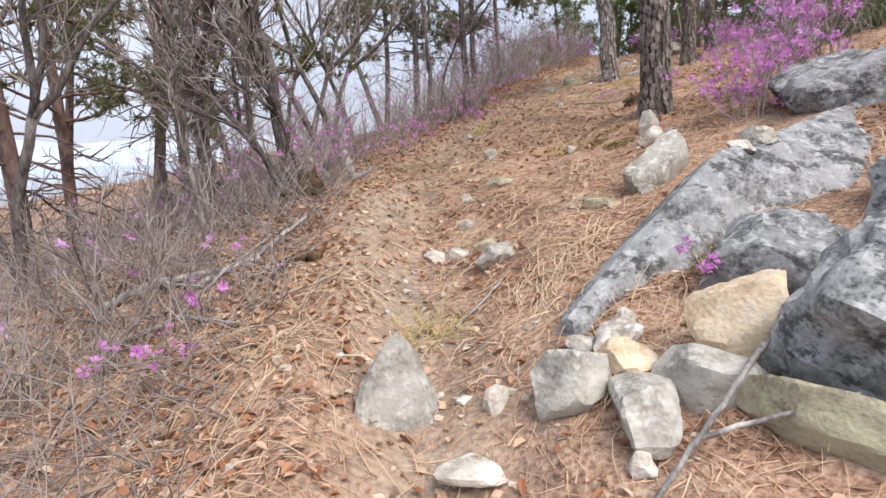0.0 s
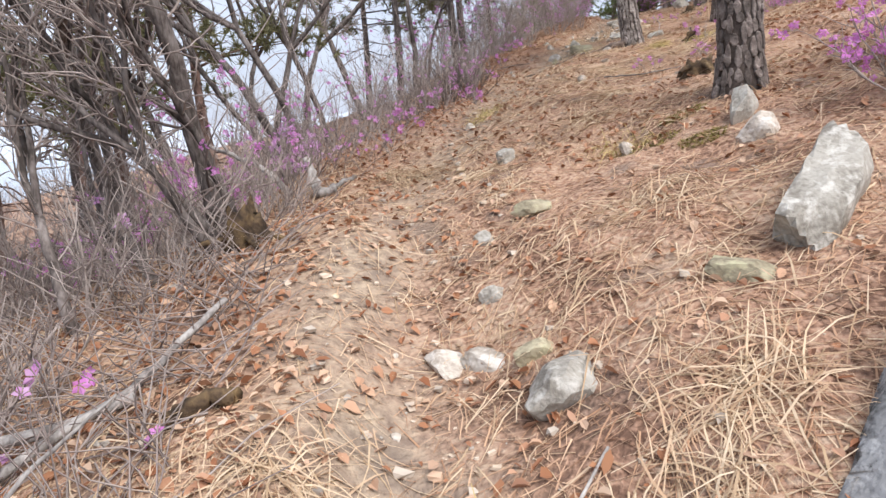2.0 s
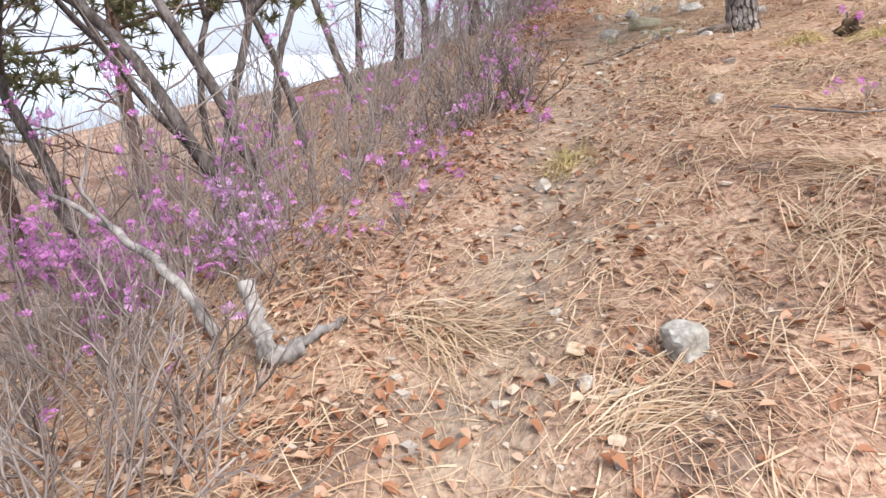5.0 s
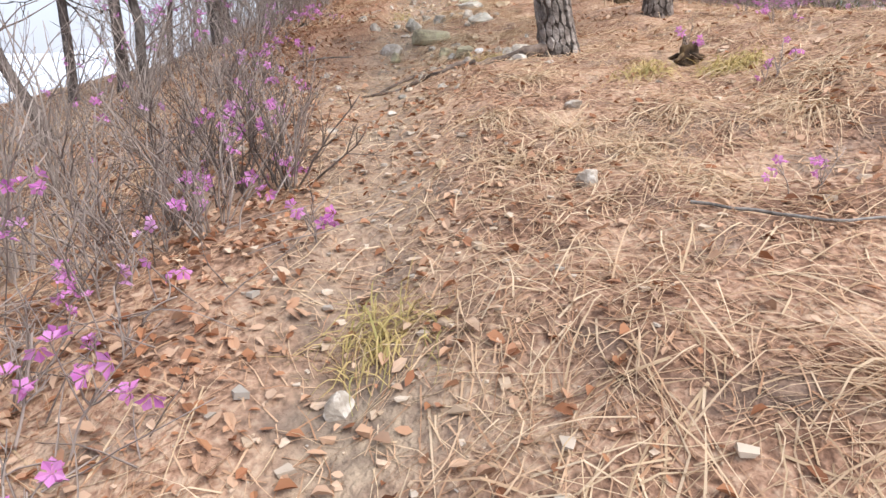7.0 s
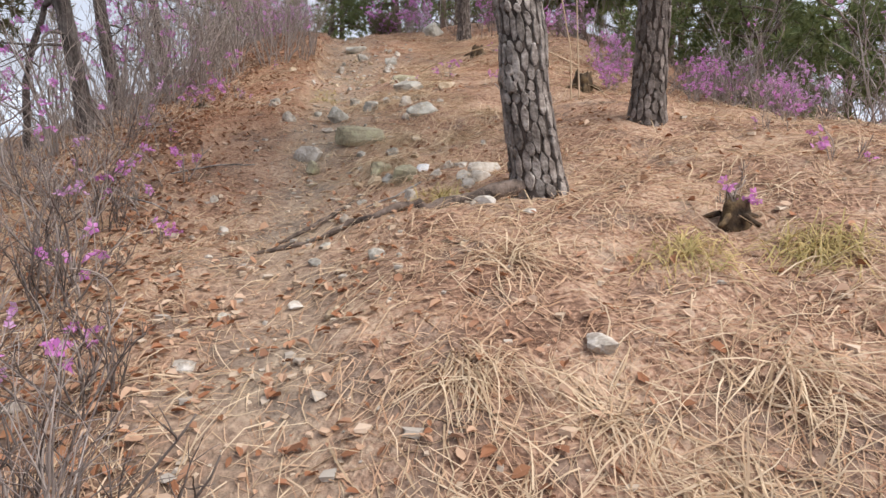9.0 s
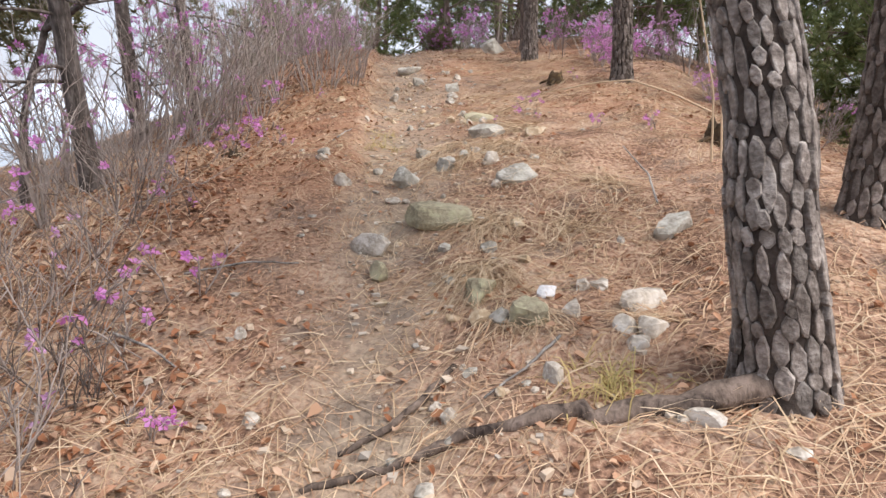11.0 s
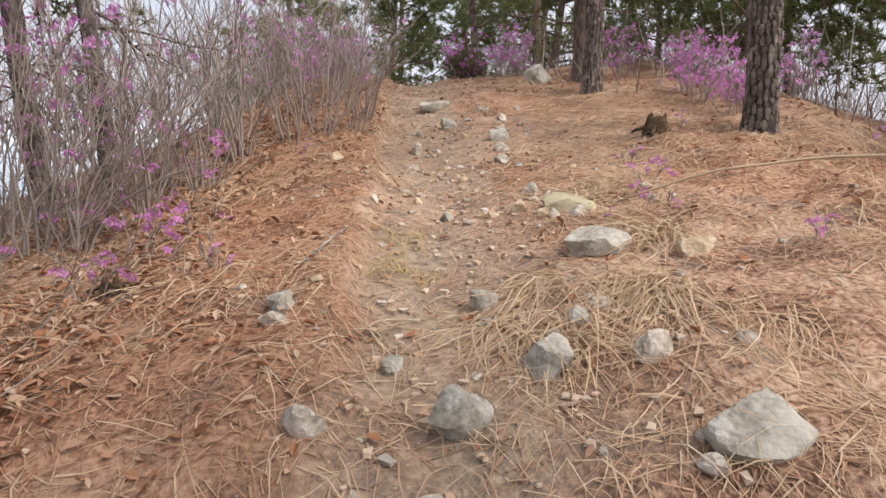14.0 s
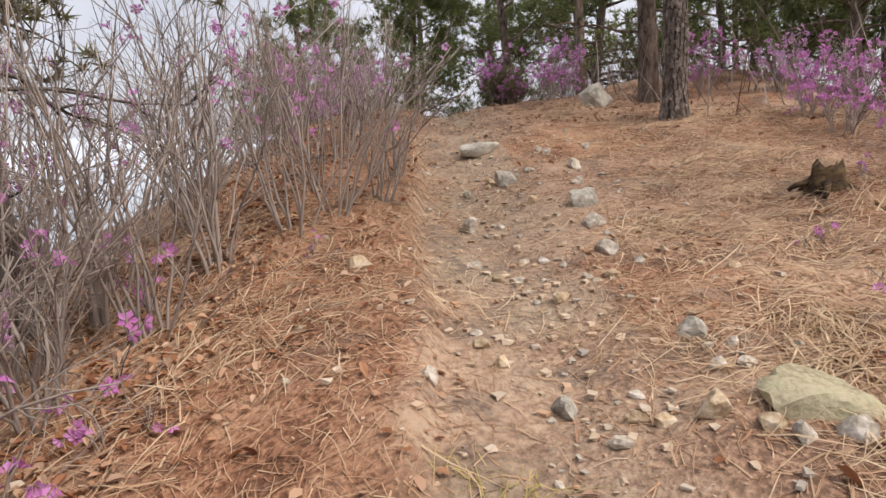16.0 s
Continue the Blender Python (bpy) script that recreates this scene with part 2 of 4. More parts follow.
def value_noise(x, y, seed):
    """Smooth noise from -1 to 1 over the plane, one cell a metre."""
    xi, yi = np.floor(x), np.floor(y)
    fx, fy = x - xi, y - yi
    fx, fy = fx * fx * (3 - 2 * fx), fy * fy * (3 - 2 * fy)

    def corner(a, b):
        v = np.sin(a * 127.1 + b * 311.7 + seed * 74.7) * 43758.5453
        return (v - np.floor(v)) * 2 - 1
    low = corner(xi, yi) * (1 - fx) + corner(xi + 1, yi) * fx
    high = corner(xi, yi + 1) * (1 - fx) + corner(xi + 1, yi + 1) * fx
    return low * (1 - fy) + high * fy


def rise(v, lo, hi):
    """From 0 to 1 between lo and hi, smoothly."""
    u = np.clip((np.asarray(v, float) - lo) / (hi - lo), 0, 1)
    return u * u * (3 - 2 * u)


def edge_x(y):
    """The left brink of the ridge."""
    y = np.asarray(y, float)
    return -1.62 + 0.5 * soft(y - 6.6, 1) - 0.33 * soft(y - 9.3, 1) + 0.33 * soft(y - 15.5, 1.5)


def trail_x(y):
    """The middle of the worn trail."""
    y = np.asarray(y, float)
    return -0.05 - 0.10 * np.clip(y - 1, 0, 4) + 0.375 * soft(y - 6, 0.8) + 0.28 * rise(y, 13.0, 15.5)


def trail_w(y):
    """Half the width of the trail, broader towards the crest."""
    return 0.34 + 0.22 * rise(y, 12.5, 15.5)


def land(x, y):
    """Height of the ground without its small bumps."""
    x, y = np.asarray(x, float), np.asarray(y, float)
    e = edge_x(np.clip(y, -4, 26))
    yc = np.clip(y, -4, 22.5)
    right = soft(x - (e + 6.5), 1.0)
    left = soft(e - x, 0.5)
    xc = np.clip(x, e - 0.3, e + 6.5)
    z = -0.0133 + 0.2765 * yc - 0.01032 * yc ** 2 + 0.000325 * yc ** 3 + 0.3339 * xc + 0.01309 * xc ** 2 - 0.0182 * xc * yc
    z = z - 0.12 * np.exp(-((y - 12.8) / 1.3) ** 2) * np.exp(-((x - 2.4) / 1.4) ** 2)
    z = z - 0.07 * np.exp(-((x - trail_x(y)) / 0.35) ** 2)
    z = z + (0.22 * rise(-x, 0.1, 0.6) + 0.14 * soft(-1.0 - np.maximum(x, -3.0), 0.3) - 0.06 * np.exp(-((x - 0.15) / 0.3) ** 2)) * (1 - rise(y, 4.6, 7.0))
    bank = trail_x(yc) - 0.44 + 0.05 * np.sin(yc * 2.3) - x
    z = z + 0.10 * rise(bank, -0.06, 0.06) * np.exp(-(np.maximum(bank, 0) / 1.3) ** 2) * rise(y, 14.0, 15.8)
    z = z + 0.055 * soft(yc - 18.5, 0.8)
    z = z - 0.30 * soft(np.clip(x, -9, 12) - 4.7 - 0.4 * np.clip(y - 12, 0, 6), 0.4) * rise(y, 6.5, 9.5) * (1 - rise(y, 14.5, 17.5))
    z = z - 0.10 * right - 0.006 * np.clip(right, 0, 60) ** 2
    z = z - 0.12 * soft(y - 22.5, 1.5) - 0.30 * soft(-3 - y, 1.0)
    shelf = z - 1.3 - 0.19 * left
    slope = z - 0.50 * left
    z = np.where(left > 0.3, shelf + soft(slope - shelf, 0.4), slope)
    far = np.maximum(np.hypot(x - 2, y - 10) - 45, 0)
    return np.maximum(z - 0.4 * far, -45.0)


def ground_z(x, y):
    x, y = np.asarray(x, float), np.asarray(y, float)
    near = np.exp(-(np.maximum(np.hypot(x - 2, y - 10) - 14, 0) / 12) ** 2)
    worn = np.exp(-((x - trail_x(y)) / (trail_w(y) + 0.06)) ** 2)
    rough = 0.07 * value_noise(x * 0.9, y * 0.9, 1) + (0.035 - 0.015 * worn) * value_noise(x * 2.7, y * 2.7, 2) + 0.014 * value_noise(x * 8, y * 8, 3)
    return land(x, y) + rough * near + (1 - near) * 0.8 * value_noise(x * 0.15, y * 0.15, 4)

def off_trail(x, y):
    return 1 - 0.62 * np.exp(-((x - trail_x(y)) / trail_w(y)) ** 2)


def bank_red(x, y):
    """Where the red pine needles lie: the bank beside the upper trail, and patches off it."""
    d = trail_x(y) - trail_w(y) * 0.8 - x + 0.10 * value_noise(x * 2.2, y * 2.2, 46)
    return np.clip(rise(d, -0.08, 0.10) * np.exp(-(np.maximum(d - 0.8, 0) / 1.0) ** 2) + 0.7 * (value_noise(x * 0.9, y * 0.9, 44) > 0.2) * (x > trail_x(y) + 0.5), 0, 1) * rise(y, 12.0, 15.5)


# ---- mesh helpers ----
rng = np.random.default_rng(7)


def mesh_of(name, verts, faces, material, smooth=False):
    me = bpy.data.meshes.new(name)
    me.from_pydata(np.asarray(verts).reshape(-1, 3).tolist(), [], faces if isinstance(faces, list) else faces.tolist())
    me.materials.append(material)
    if smooth:
        me.polygons.foreach_set("use_smooth", np.ones(len(me.polygons), bool))
    me.update()
    return me


def part(name, me, parent, label=""):
    ob = new(name, me)
    ob.parent = parent
    return tagged(ob, label)


def thing(name, place, label, category, group="", turn=0.0, size=1.0, lean=(0, 0)):
    ob = new(name)
    ob.empty_display_size = 0.1
    ob.matrix_basis = Matrix.Translation(place) @ Euler((lean[0], lean[1], turn)).to_matrix().to_4x4() @ Matrix.Scale(size, 4)
    return tagged(ob, label, category, group)


def on_ground(x, y, sink=0.0):
    return (float(x), float(y), float(ground_z(x, y)) - sink)


class Tubes:
    """Tapered round branches along lines of points, gathered for one mesh."""

    def __init__(self):
        self.v, self.f, self.count = [], [], 0

    def add(self, pts, r0, r1, sides=4, wobble=0.0):
        p = np.asarray(pts, float)
        k = len(p)
        d = np.gradient(p, axis=0)
        d /= np.linalg.norm(d, axis=1)[:, None] + 1e-9
        ref = np.where(np.abs(d[:, 2:3]) > 0.9, np.array([[1.0, 0, 0]]), np.array([[0, 0, 1.0]]))
        a = np.cross(d, ref)
        a /= np.linalg.norm(a, axis=1)[:, None] + 1e-9
        b = np.cross(d, a)
        r = np.linspace(r0, r1, k)[:, None, None] * (1 + wobble * rng.uniform(-1, 1, (k, sides, 1)))
        th = np.linspace(0, 2 * np.pi, sides, endpoint=False)
        ring = p[:, None] + r * (np.cos(th)[None, :, None] * a[:, None] + np.sin(th)[None, :, None] * b[:, None])
        self.v.append(ring.reshape(-1, 3))
        o = self.count
        for i in range(k - 1):
            for j in range(sides):
                j2 = (j + 1) % sides
                self.f.append((o + i * sides + j, o + i * sides + j2, o + (i + 1) * sides + j2, o + (i + 1) * sides + j))
        self.f.append(tuple(o + (k - 1) * sides + j for j in range(sides)))
        self.count += k * sides

    def mesh(self, name, material, smooth=True):
        return mesh_of(name, np.concatenate(self.v), self.f, material, smooth)


def wander(start, way, length, steps, bend=0.25, lift=0.0):
    """A line that grows from start along way, wandering as a branch does."""
    p, d = [np.array(start, float)], np.array(way, float) / np.linalg.norm(way)
    for _ in range(steps):
        d = d + rng.normal(0, bend, 3) * 0.5 + np.array([0, 0, lift])
        d /= np.linalg.norm(d)
        p.append(p[-1] + d * length / steps)
    return np.array(p)


def off_axis(d, angle):
    """A way that leaves d at about that angle."""
    d = d / np.linalg.norm(d)
    s = np.cross(d, rng.normal(0, 1, 3))
    s /= np.linalg.norm(s)
    return d * math.cos(angle) + s * math.sin(angle)


def blades(name, x, y, az, length, width, rise, droop, material, segs=3, z=None, lift=0.004):
    """Thin curved blades that follow the ground or arch over it: one mesh."""
    n = len(x)
    s = np.linspace(0, 1, segs + 1)[None, :]
    curve = rng.normal(0, 0.35, n)[:, None]
    ang = az[:, None] + curve * s
    px = x[:, None] + length[:, None] * s * np.cos(ang)
    py = y[:, None] + length[:, None] * s * np.sin(ang)
    base = ground_z(px, py) if z is None else np.repeat(z[:, None], segs + 1, 1)
    h = length[:, None] * (rise[:, None] * s - droop[:, None] * s * s)
    pz = base + np.maximum(h, 0.0 if z is None else -9) + lift
    w = width[:, None] * (1 - 0.75 * s) * 0.5
    nx, ny = -np.sin(ang) * w, np.cos(ang) * w
    tilt = rng.uniform(-0.6, 0.6, n)[:, None] * w
    a = np.stack([px + nx, py + ny, pz + tilt], -1)
    b = np.stack([px - nx, py - ny, pz - tilt], -1)
    v = np.stack([a, b], 2).reshape(-1, 3)
    o = (np.arange(n) * (segs + 1) * 2)[:, None] + (np.arange(segs) * 2)[None, :]
    f = np.stack([o, o + 1, o + 3, o + 2], -1).reshape(-1, 4)
    return mesh_of(name, v, f, material)


def scatter(n, xr, yr):
    return rng.uniform(*xr, n), rng.uniform(*yr, n)


# ---- ground, lake and distance ----
def axis_steps(lo, hi, fine, far):
    mid = np.arange(lo, hi, fine)
    grow = np.cumsum(fine * 1.16 ** np.arange(1, 80))
    grow = grow[grow < far]
    return np.concatenate([(lo - grow)[::-1], mid, hi + grow])


gx, gy = axis_steps(-3.5, 7.5, 0.055, 2600), axis_steps(-0.5, 22.5, 0.055, 2600)
GX, GY = np.meshgrid(gx, gy)
GZ = ground_z(GX, GY)
nx, ny = len(gx), len(gy)
cell = (np.arange(ny - 1)[:, None] * nx + np.arange(nx - 1)[None, :]).reshape(-1)
ground_mesh = mesh_of("ground", np.stack([GX, GY, GZ], -1), np.stack([cell, cell + 1, cell + nx + 1, cell + nx], -1), SOIL, True)
trodden = np.exp(-((GX - trail_x(GY) + 0.12 * value_noise(GX * 0.2, GY * 1.3, 9)) / (trail_w(GY) + 0.02)) ** 2) * np.clip(0.75 + 0.5 * value_noise(GX * 3, GY * 3, 5), 0, 1)
trodden = np.clip(trodden + 0.35 * np.clip(value_noise(GX * 1.2, GY * 1.2, 6) - 0.3, 0, 1), 0, 1) * (GY < 24) * (GY > -2)
ground_mesh.attributes.new("trodden", "FLOAT", "POINT").data.foreach_set("value", trodden.reshape(-1).astype(np.float32))
ground_mesh.attributes.new("reddish", "FLOAT", "POINT").data.foreach_set("value", bank_red(GX, GY).reshape(-1).astype(np.float32))
tagged(new("ground", ground_mesh), "dry hillside of brown needle litter with a trodden earth trail", "ground", kind="structure")

lake = new("water", mesh_of("water", [(-2500, -2500, -38), (2500, -2500, -38), (2500, 2500, -38), (-2500, 2500, -38)], [(0, 1, 2, 3)], WATER))
tagged(lake, "pale calm lake far below the hillside", "lake", kind="structure")
# ring of far hills; their haze is only the pale surface colour
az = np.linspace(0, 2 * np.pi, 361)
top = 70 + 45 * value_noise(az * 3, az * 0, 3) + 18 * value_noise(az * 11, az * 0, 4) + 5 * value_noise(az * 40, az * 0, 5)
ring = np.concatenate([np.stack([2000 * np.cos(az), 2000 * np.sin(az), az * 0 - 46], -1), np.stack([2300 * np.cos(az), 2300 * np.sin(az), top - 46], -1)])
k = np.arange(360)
tagged(new("backdrop", mesh_of("backdrop", ring, np.stack([k, k + 1, k + 362, k + 361], -1), HAZE_TINT, True)), "far hills beyond the lake, painted in pale haze blue", "hills", kind="structure")


# ---- stones ----
def stone_mesh(name, material, size, seed, detail=3, planes=15, rough=0.055, taper=0.0, boxy=0.0):
    """An angular stone cut by random planes, worn a little, sitting with its foot in the ground."""
    r = np.random.default_rng(seed)
    bm = bmesh.new()
    bmesh.ops.create_icosphere(bm, subdivisions=detail, radius=1)
    nrm = r.normal(0, 1, (planes, 3))
    nrm /= np.linalg.norm(nrm, axis=1)[:, None]
    dist = r.uniform(0.42, 0.82, planes)
    if boxy:
        six = np.array([(1, 0, 0), (-1, 0, 0), (0, 1, 0), (0, -1, 0), (0, 0, 1), (0, 0, -1)], float) + r.normal(0, 0.12, (6, 3))
        nrm = np.concatenate([six / np.linalg.norm(six, axis=1)[:, None], nrm[:7]])
        dist = np.concatenate([np.full(6, boxy), r.uniform(0.62, 0.85, 7)])
    for v in bm.verts:
        d = np.array(v.co)
        dots = nrm @ d
        rad = min([1.0] + [q / c for q, c in zip(dist, dots) if c > 0.05])
        p = Vector(d * rad)
        rad += rough * noise.fractal(p * 2.2 + Vector((seed, 0, 0)), 0.8, 2.0, 4)
        v.co = Vector(d * rad)
        if taper:
            v.co.x *= 1 - taper * (v.co.z + 0.4)
            v.co.y *= 1 - taper * (v.co.z + 0.4)
        v.co.x *= size[0] * 0.72
        v.co.y *= size[1] * 0.72
        v.co.z *= size[2] * 0.85
    me = bpy.data.meshes.new(name)
    bm.to_mesh(me)
    bm.free()
    me.materials.append(material)
    me.polygons.foreach_set("use_smooth", np.ones(len(me.polygons), bool))
    me.set_sharp_from_angle(angle=radians(24))
    return me


stone_count = 0


def stone(x, y, w, material, label, h=0.6, deep=0.8, turn=None, detail=3, up=0.12, name="stone", lean=(0, 0), category="stone", taper=0.0):
    global stone_count
    stone_count += 1
    ob = new(name, stone_mesh(name, material, (w, w * deep, w * h), stone_count * 13 + 5, detail, taper=taper))
    a = turn if turn is not None else (stone_count * 2.399) % 6.28
    px, py, pz = on_ground(x, y)
    ob.matrix_basis = Matrix.Translation((px, py, pz + w * h * up)) @ Euler((lean[0], lean[1], a)).to_matrix().to_4x4()
    return tagged(ob, label, category, "stones along the trail" if name == "stone" else "")


GREY_L, PALE_L = "grey lichen-spotted stone lying on the needle litter", "pale weathered stone half sunk beside the trail"
TAN_L, MOSS_L = "tan broken stone lying on bare earth", "low olive-stained stone bedded among dry grass"
# the rocky outcrop beside the trail
def boulder(x, y, z, size, turn, lean, material, label, seed, planes=21, detail=5, rough=0.10, boxy=0.0):
    ob = new("boulder", stone_mesh("boulder", material, size, seed, detail, planes, rough, 0.0, boxy))
    ob.matrix_basis = Matrix.Translation((x, y, z)) @ Euler((lean[0], lean[1], turn)).to_matrix().to_4x4()
    return tagged(ob, label, "boulder", "rocky outcrop")


def ledge(start, way, length, climb, height, out, back, label, seed, material):
    """A tilted slab of bedrock: a sharp crest, a slanting cracked face and a hollow under its lip.
    climb, height, out: rise of the crest, height and outward slope of the face at even steps along it."""
    u = Vector((math.cos(way), math.sin(way), 0))
    r = Vector((math.sin(way), -math.cos(way), 0))
    n, steps = 90, np.linspace(0, 1, len(climb))
    shape = np.linspace(0, 8, 89)[:-1]
    verts = []
    for i in range(n):
        q = i / (n - 1)
        c, h, o = (float(np.interp(q, steps, w)) for w in (climb, height, out))
        end = min(1, q * 9) ** 0.6 * min(1, (1 - q) * 6 + 0.2) ** 0.6
        pr = np.array([-back, -back * 0.5, -0.03, 0.03, o * 0.55, o, o * 0.5 - 0.10, -0.05, -back]) * (0.35 + 0.65 * end)
        pz = np.array([-0.45, -0.10, -0.012, -0.03, -h * 0.45, -h, -h - 0.05, -h - 0.5, -0.45]) * (0.35 + 0.65 * end)
        for w in shape:
            p = Vector(start) + u * (q * length) + r * float(np.interp(w, range(9), pr)) + Vector((0, 0, c + float(np.interp(w, range(9), pz))))
            k = Vector((seed, 0, 0))
            big = noise.fractal(p * 1.9 + k, 0.9, 2.0, 5)
            layer = (p.z * 0.55 - (p - Vector(start)).dot(r) * 0.8 + 0.05 * big) / 0.085
            step = abs(layer - math.floor(layer) - 0.5)
            crack = max(0.0, 1 - abs(noise.noise(p * 2.6 + k)) * 14)
            push = 0.055 * big + 0.018 * (step - 0.25) - 0.028 * crack + 0.012 * noise.fractal(p * 11 + k, 0.7, 2.0, 3)
            verts.append(p + (r * 0.7 + Vector((0, 0, 0.7))) * push)
    m = len(shape)
    faces = [(i * m + j, (i + 1) * m + j, (i + 1) * m + (j + 1) % m, i * m + (j + 1) % m) for i in range(n - 1) for j in range(m)]
    faces += [tuple(range(m)), tuple((n - 1) * m + j for j in reversed(range(m)))]
    me = mesh_of("boulder", [tuple(v) for v in verts], faces, material, True)
    me.set_sharp_from_angle(angle=radians(38))
    return tagged(new("boulder", me), label, "boulder", "rocky outcrop")


ledge((0.50, 2.55, 0.84), 0.665, 3.4, (-0.02, 0.33, 0.66, 0.80, 0.90, 1.0, 1.06), (0.24, 0.25, 0.34, 0.46, 0.52, 0.55, 0.55), (0.12, 0.14, 0.26, 0.55, 0.66, 0.7, 0.7), 0.30, "long tilted grey ledge of rock blotched with white and black lichen", 3.7, OUTCROP)
boulder(1.36, 2.66, 0.90, (0.55, 0.5, 0.66), 0.9, (0.35, -0.2), OUTCROP, "dark folded rock under the lip of a ledge", 47, detail=4, rough=0.08, boxy=0.6)
boulder(1.64, 1.98, 0.78, (1.0, 0.9, 0.95), 0.55, (0.3, -0.3), OUTCROP, "rough grey boulder leaning over a shadowed gap", 59, rough=0.13, boxy=0.62)
boulder(2.70, 2.85, 1.35, (1.5, 1.1, 0.95), 0.3, (0.1, -0.1), OUTCROP, "broken grey boulder with dark ledges", 87)
boulder(2.0, 2.75, 1.05, (0.95, 0.6, 0.7), 0.6, (0.4, -0.2), OUTCROP, "dark angular rock wedged between two boulders", 113, detail=4)
boulder(3.0, 4.75, 1.95, (1.0, 0.8, 0.7), 0.4, (0, -0.1), OUTCROP, "rounded pale grey boulder among azaleas", 23)
boulder(1.40, 4.12, 1.37, (0.74, 0.26, 0.36), 0.75, (0.15, -0.42), STONE, "narrow pale grey slab standing out of the litter", 41, detail=4, rough=0.05, boxy=0.55)
stone(-0.19, 2.40, 0.44, STONE, "pointed pale grey stone standing in the trail", 1.0, 0.6, 0.2, 4, 0.28, taper=0.9)
stone(0.06, 2.00, 0.26, PALE, "flat pale stone trodden into the trail", 0.25, 0.8, 0.3)
stone(0.18, 2.30, 0.13, PALE, PALE_L, 0.9)
stone(0.45, 2.16, 0.38, STONE, "lumpy grey stone with lichen at the foot of the outcrop", 0.65, 0.7, 0.3, 4, 0.25)
stone(0.63, 1.95, 0.33, STONE, "lumpy grey stone with lichen at the foot of the outcrop", 0.6, 0.75, 1.2, 4, 0.25)
stone(0.65, 2.19, 0.23, TAN, "yellowish block of stone lying between grey stones", 0.5, 0.6, 0.1, 3, 0.45)
stone(0.66, 2.35, 0.22, PALE, PALE_L, 0.55, 0.7, None, 3, 0.35)
stone(0.54, 2.44, 0.12, PALE, PALE_L, 0.7)
stone(0.74, 2.52, 0.10, PALE, PALE_L, 0.7)
stone(1.02, 2.09, 0.36, TAN, "large yellowish broken stone leaning on the outcrop", 1.0, 0.55, -0.6, 4, 0.45)
stone(0.88, 1.95, 0.34, STONE, "white-crusted grey slab at the foot of the outcrop", 0.6, 0.6, -0.7, 4, 0.4)
stone(1.08, 1.66, 0.44, MOSSY, "long greenish slab lying aslant", 0.4, 0.4, -0.75, 4, 0.2)
stone(0.56, 1.74, 0.085, PALE, PALE_L, 0.9)
for x, y, z, w in ((1.72, 3.52, 1.60, 0.20), (1.60, 3.42, 1.54, 0.17)):
    ob = stone(x, y, w, PALE, "flat pale stone laid on top of the outcrop", 0.4, 0.75)
    ob.location.z = z
stone(1.80, 5.52, 0.22, STONE, "grey stone leaning against the foot of a pine", 1.0, 0.7)
stone(1.72, 5.20, 0.20, PALE, "pale block of stone below a pine", 1.0, 0.8)
stone(0.11, 4.07, 0.23, PALE, "flat pale stone trodden into the trail", 0.3)
stone(-0.06, 4.15, 0.20, PALE, "flat pale stone trodden into the trail", 0.3)
stone(0.31, 3.68, 0.31, STONE, GREY_L, 0.45, 0.6, 0.7)
stone(0.27, 3.92, 0.18, MOSSY, MOSS_L, 0.5, 0.5)
stone(0.98, 3.88, 0.26, MOSSY, MOSS_L, 0.35)
stone(0.51, 5.20, 0.28, MOSSY, MOSS_L, 0.3, 0.5, 0.4)
stone(1.19, 5.78, 0.12, PALE, PALE_L, 0.8)
for x, y, w, kind in (
        (0.18, 4.46, 0.13, 0), (0.21, 5.05, 0.11, 0), (0.50, 6.42, 0.16, 0), (0.18, 6.58, 0.08, 2), (0.38, 8.12, 0.09, 1), (1.65, 8.79, 0.11, 1),
        (1.46, 10.88, 0.07, 1), (2.16, 9.68, 0.13, 1), (2.99, 12.23, 0.09, 1), (3.11, 11.95, 0.19, 1), (2.32, 13.48, 0.24, 1), (2.25, 13.10, 0.15, 3),
        (2.89, 12.98, 0.13, 0), (3.77, 12.42, 0.23, 0), (2.42, 14.40, 0.12, 1), (2.56, 12.02, 0.20, 3), (2.84, 11.73, 0.12, 1), (2.92, 11.68, 0.13, 1),
        (2.79, 11.60, 0.08, 1), (2.58, 11.12, 0.13, 1), (2.38, 11.60, 0.12, 1), (1.99, 11.67, 0.07, 1), (1.37, 12.10, 0.08, 1), (1.20, 12.18, 0.05, 1),
        (1.44, 12.80, 0.09, 1), (4.43, 14.84, 0.19, 2), (3.58, 14.20, 0.17, 1), (3.46, 17.75, 0.13, 2), (3.77, 16.30, 0.12, 0), (4.06, 15.90, 0.13, 2),
        (3.92, 15.97, 0.07, 2), (3.88, 16.04, 0.07, 2), (4.15, 15.76, 0.10, 2), (4.16, 15.67, 0.09, 1), (5.26, 18.28, 0.22, 0), (3.36, 16.55, 0.08, 1),
        (4.42, 18.48, 0.16, 1), (4.45, 16.41, 0.12, 0), (5.78, 19.15, 0.16, 1), (5.05, 17.9, 0.16, 1), (4.8, 17.4, 0.12, 1), (4.6, 17.1, 0.10, 2), (5.1, 19.2, 0.2, 0)):
    stone(x, y, w, (STONE, PALE, TAN, MOSSY)[kind], (GREY_L, PALE_L, TAN_L, MOSS_L)[kind], 0.55 + 0.3 * ((x * 7) % 1), 0.75)
stone(2.79, 12.26, 0.10, WHITE, "small bright white quartz stone on the litter", 0.8)
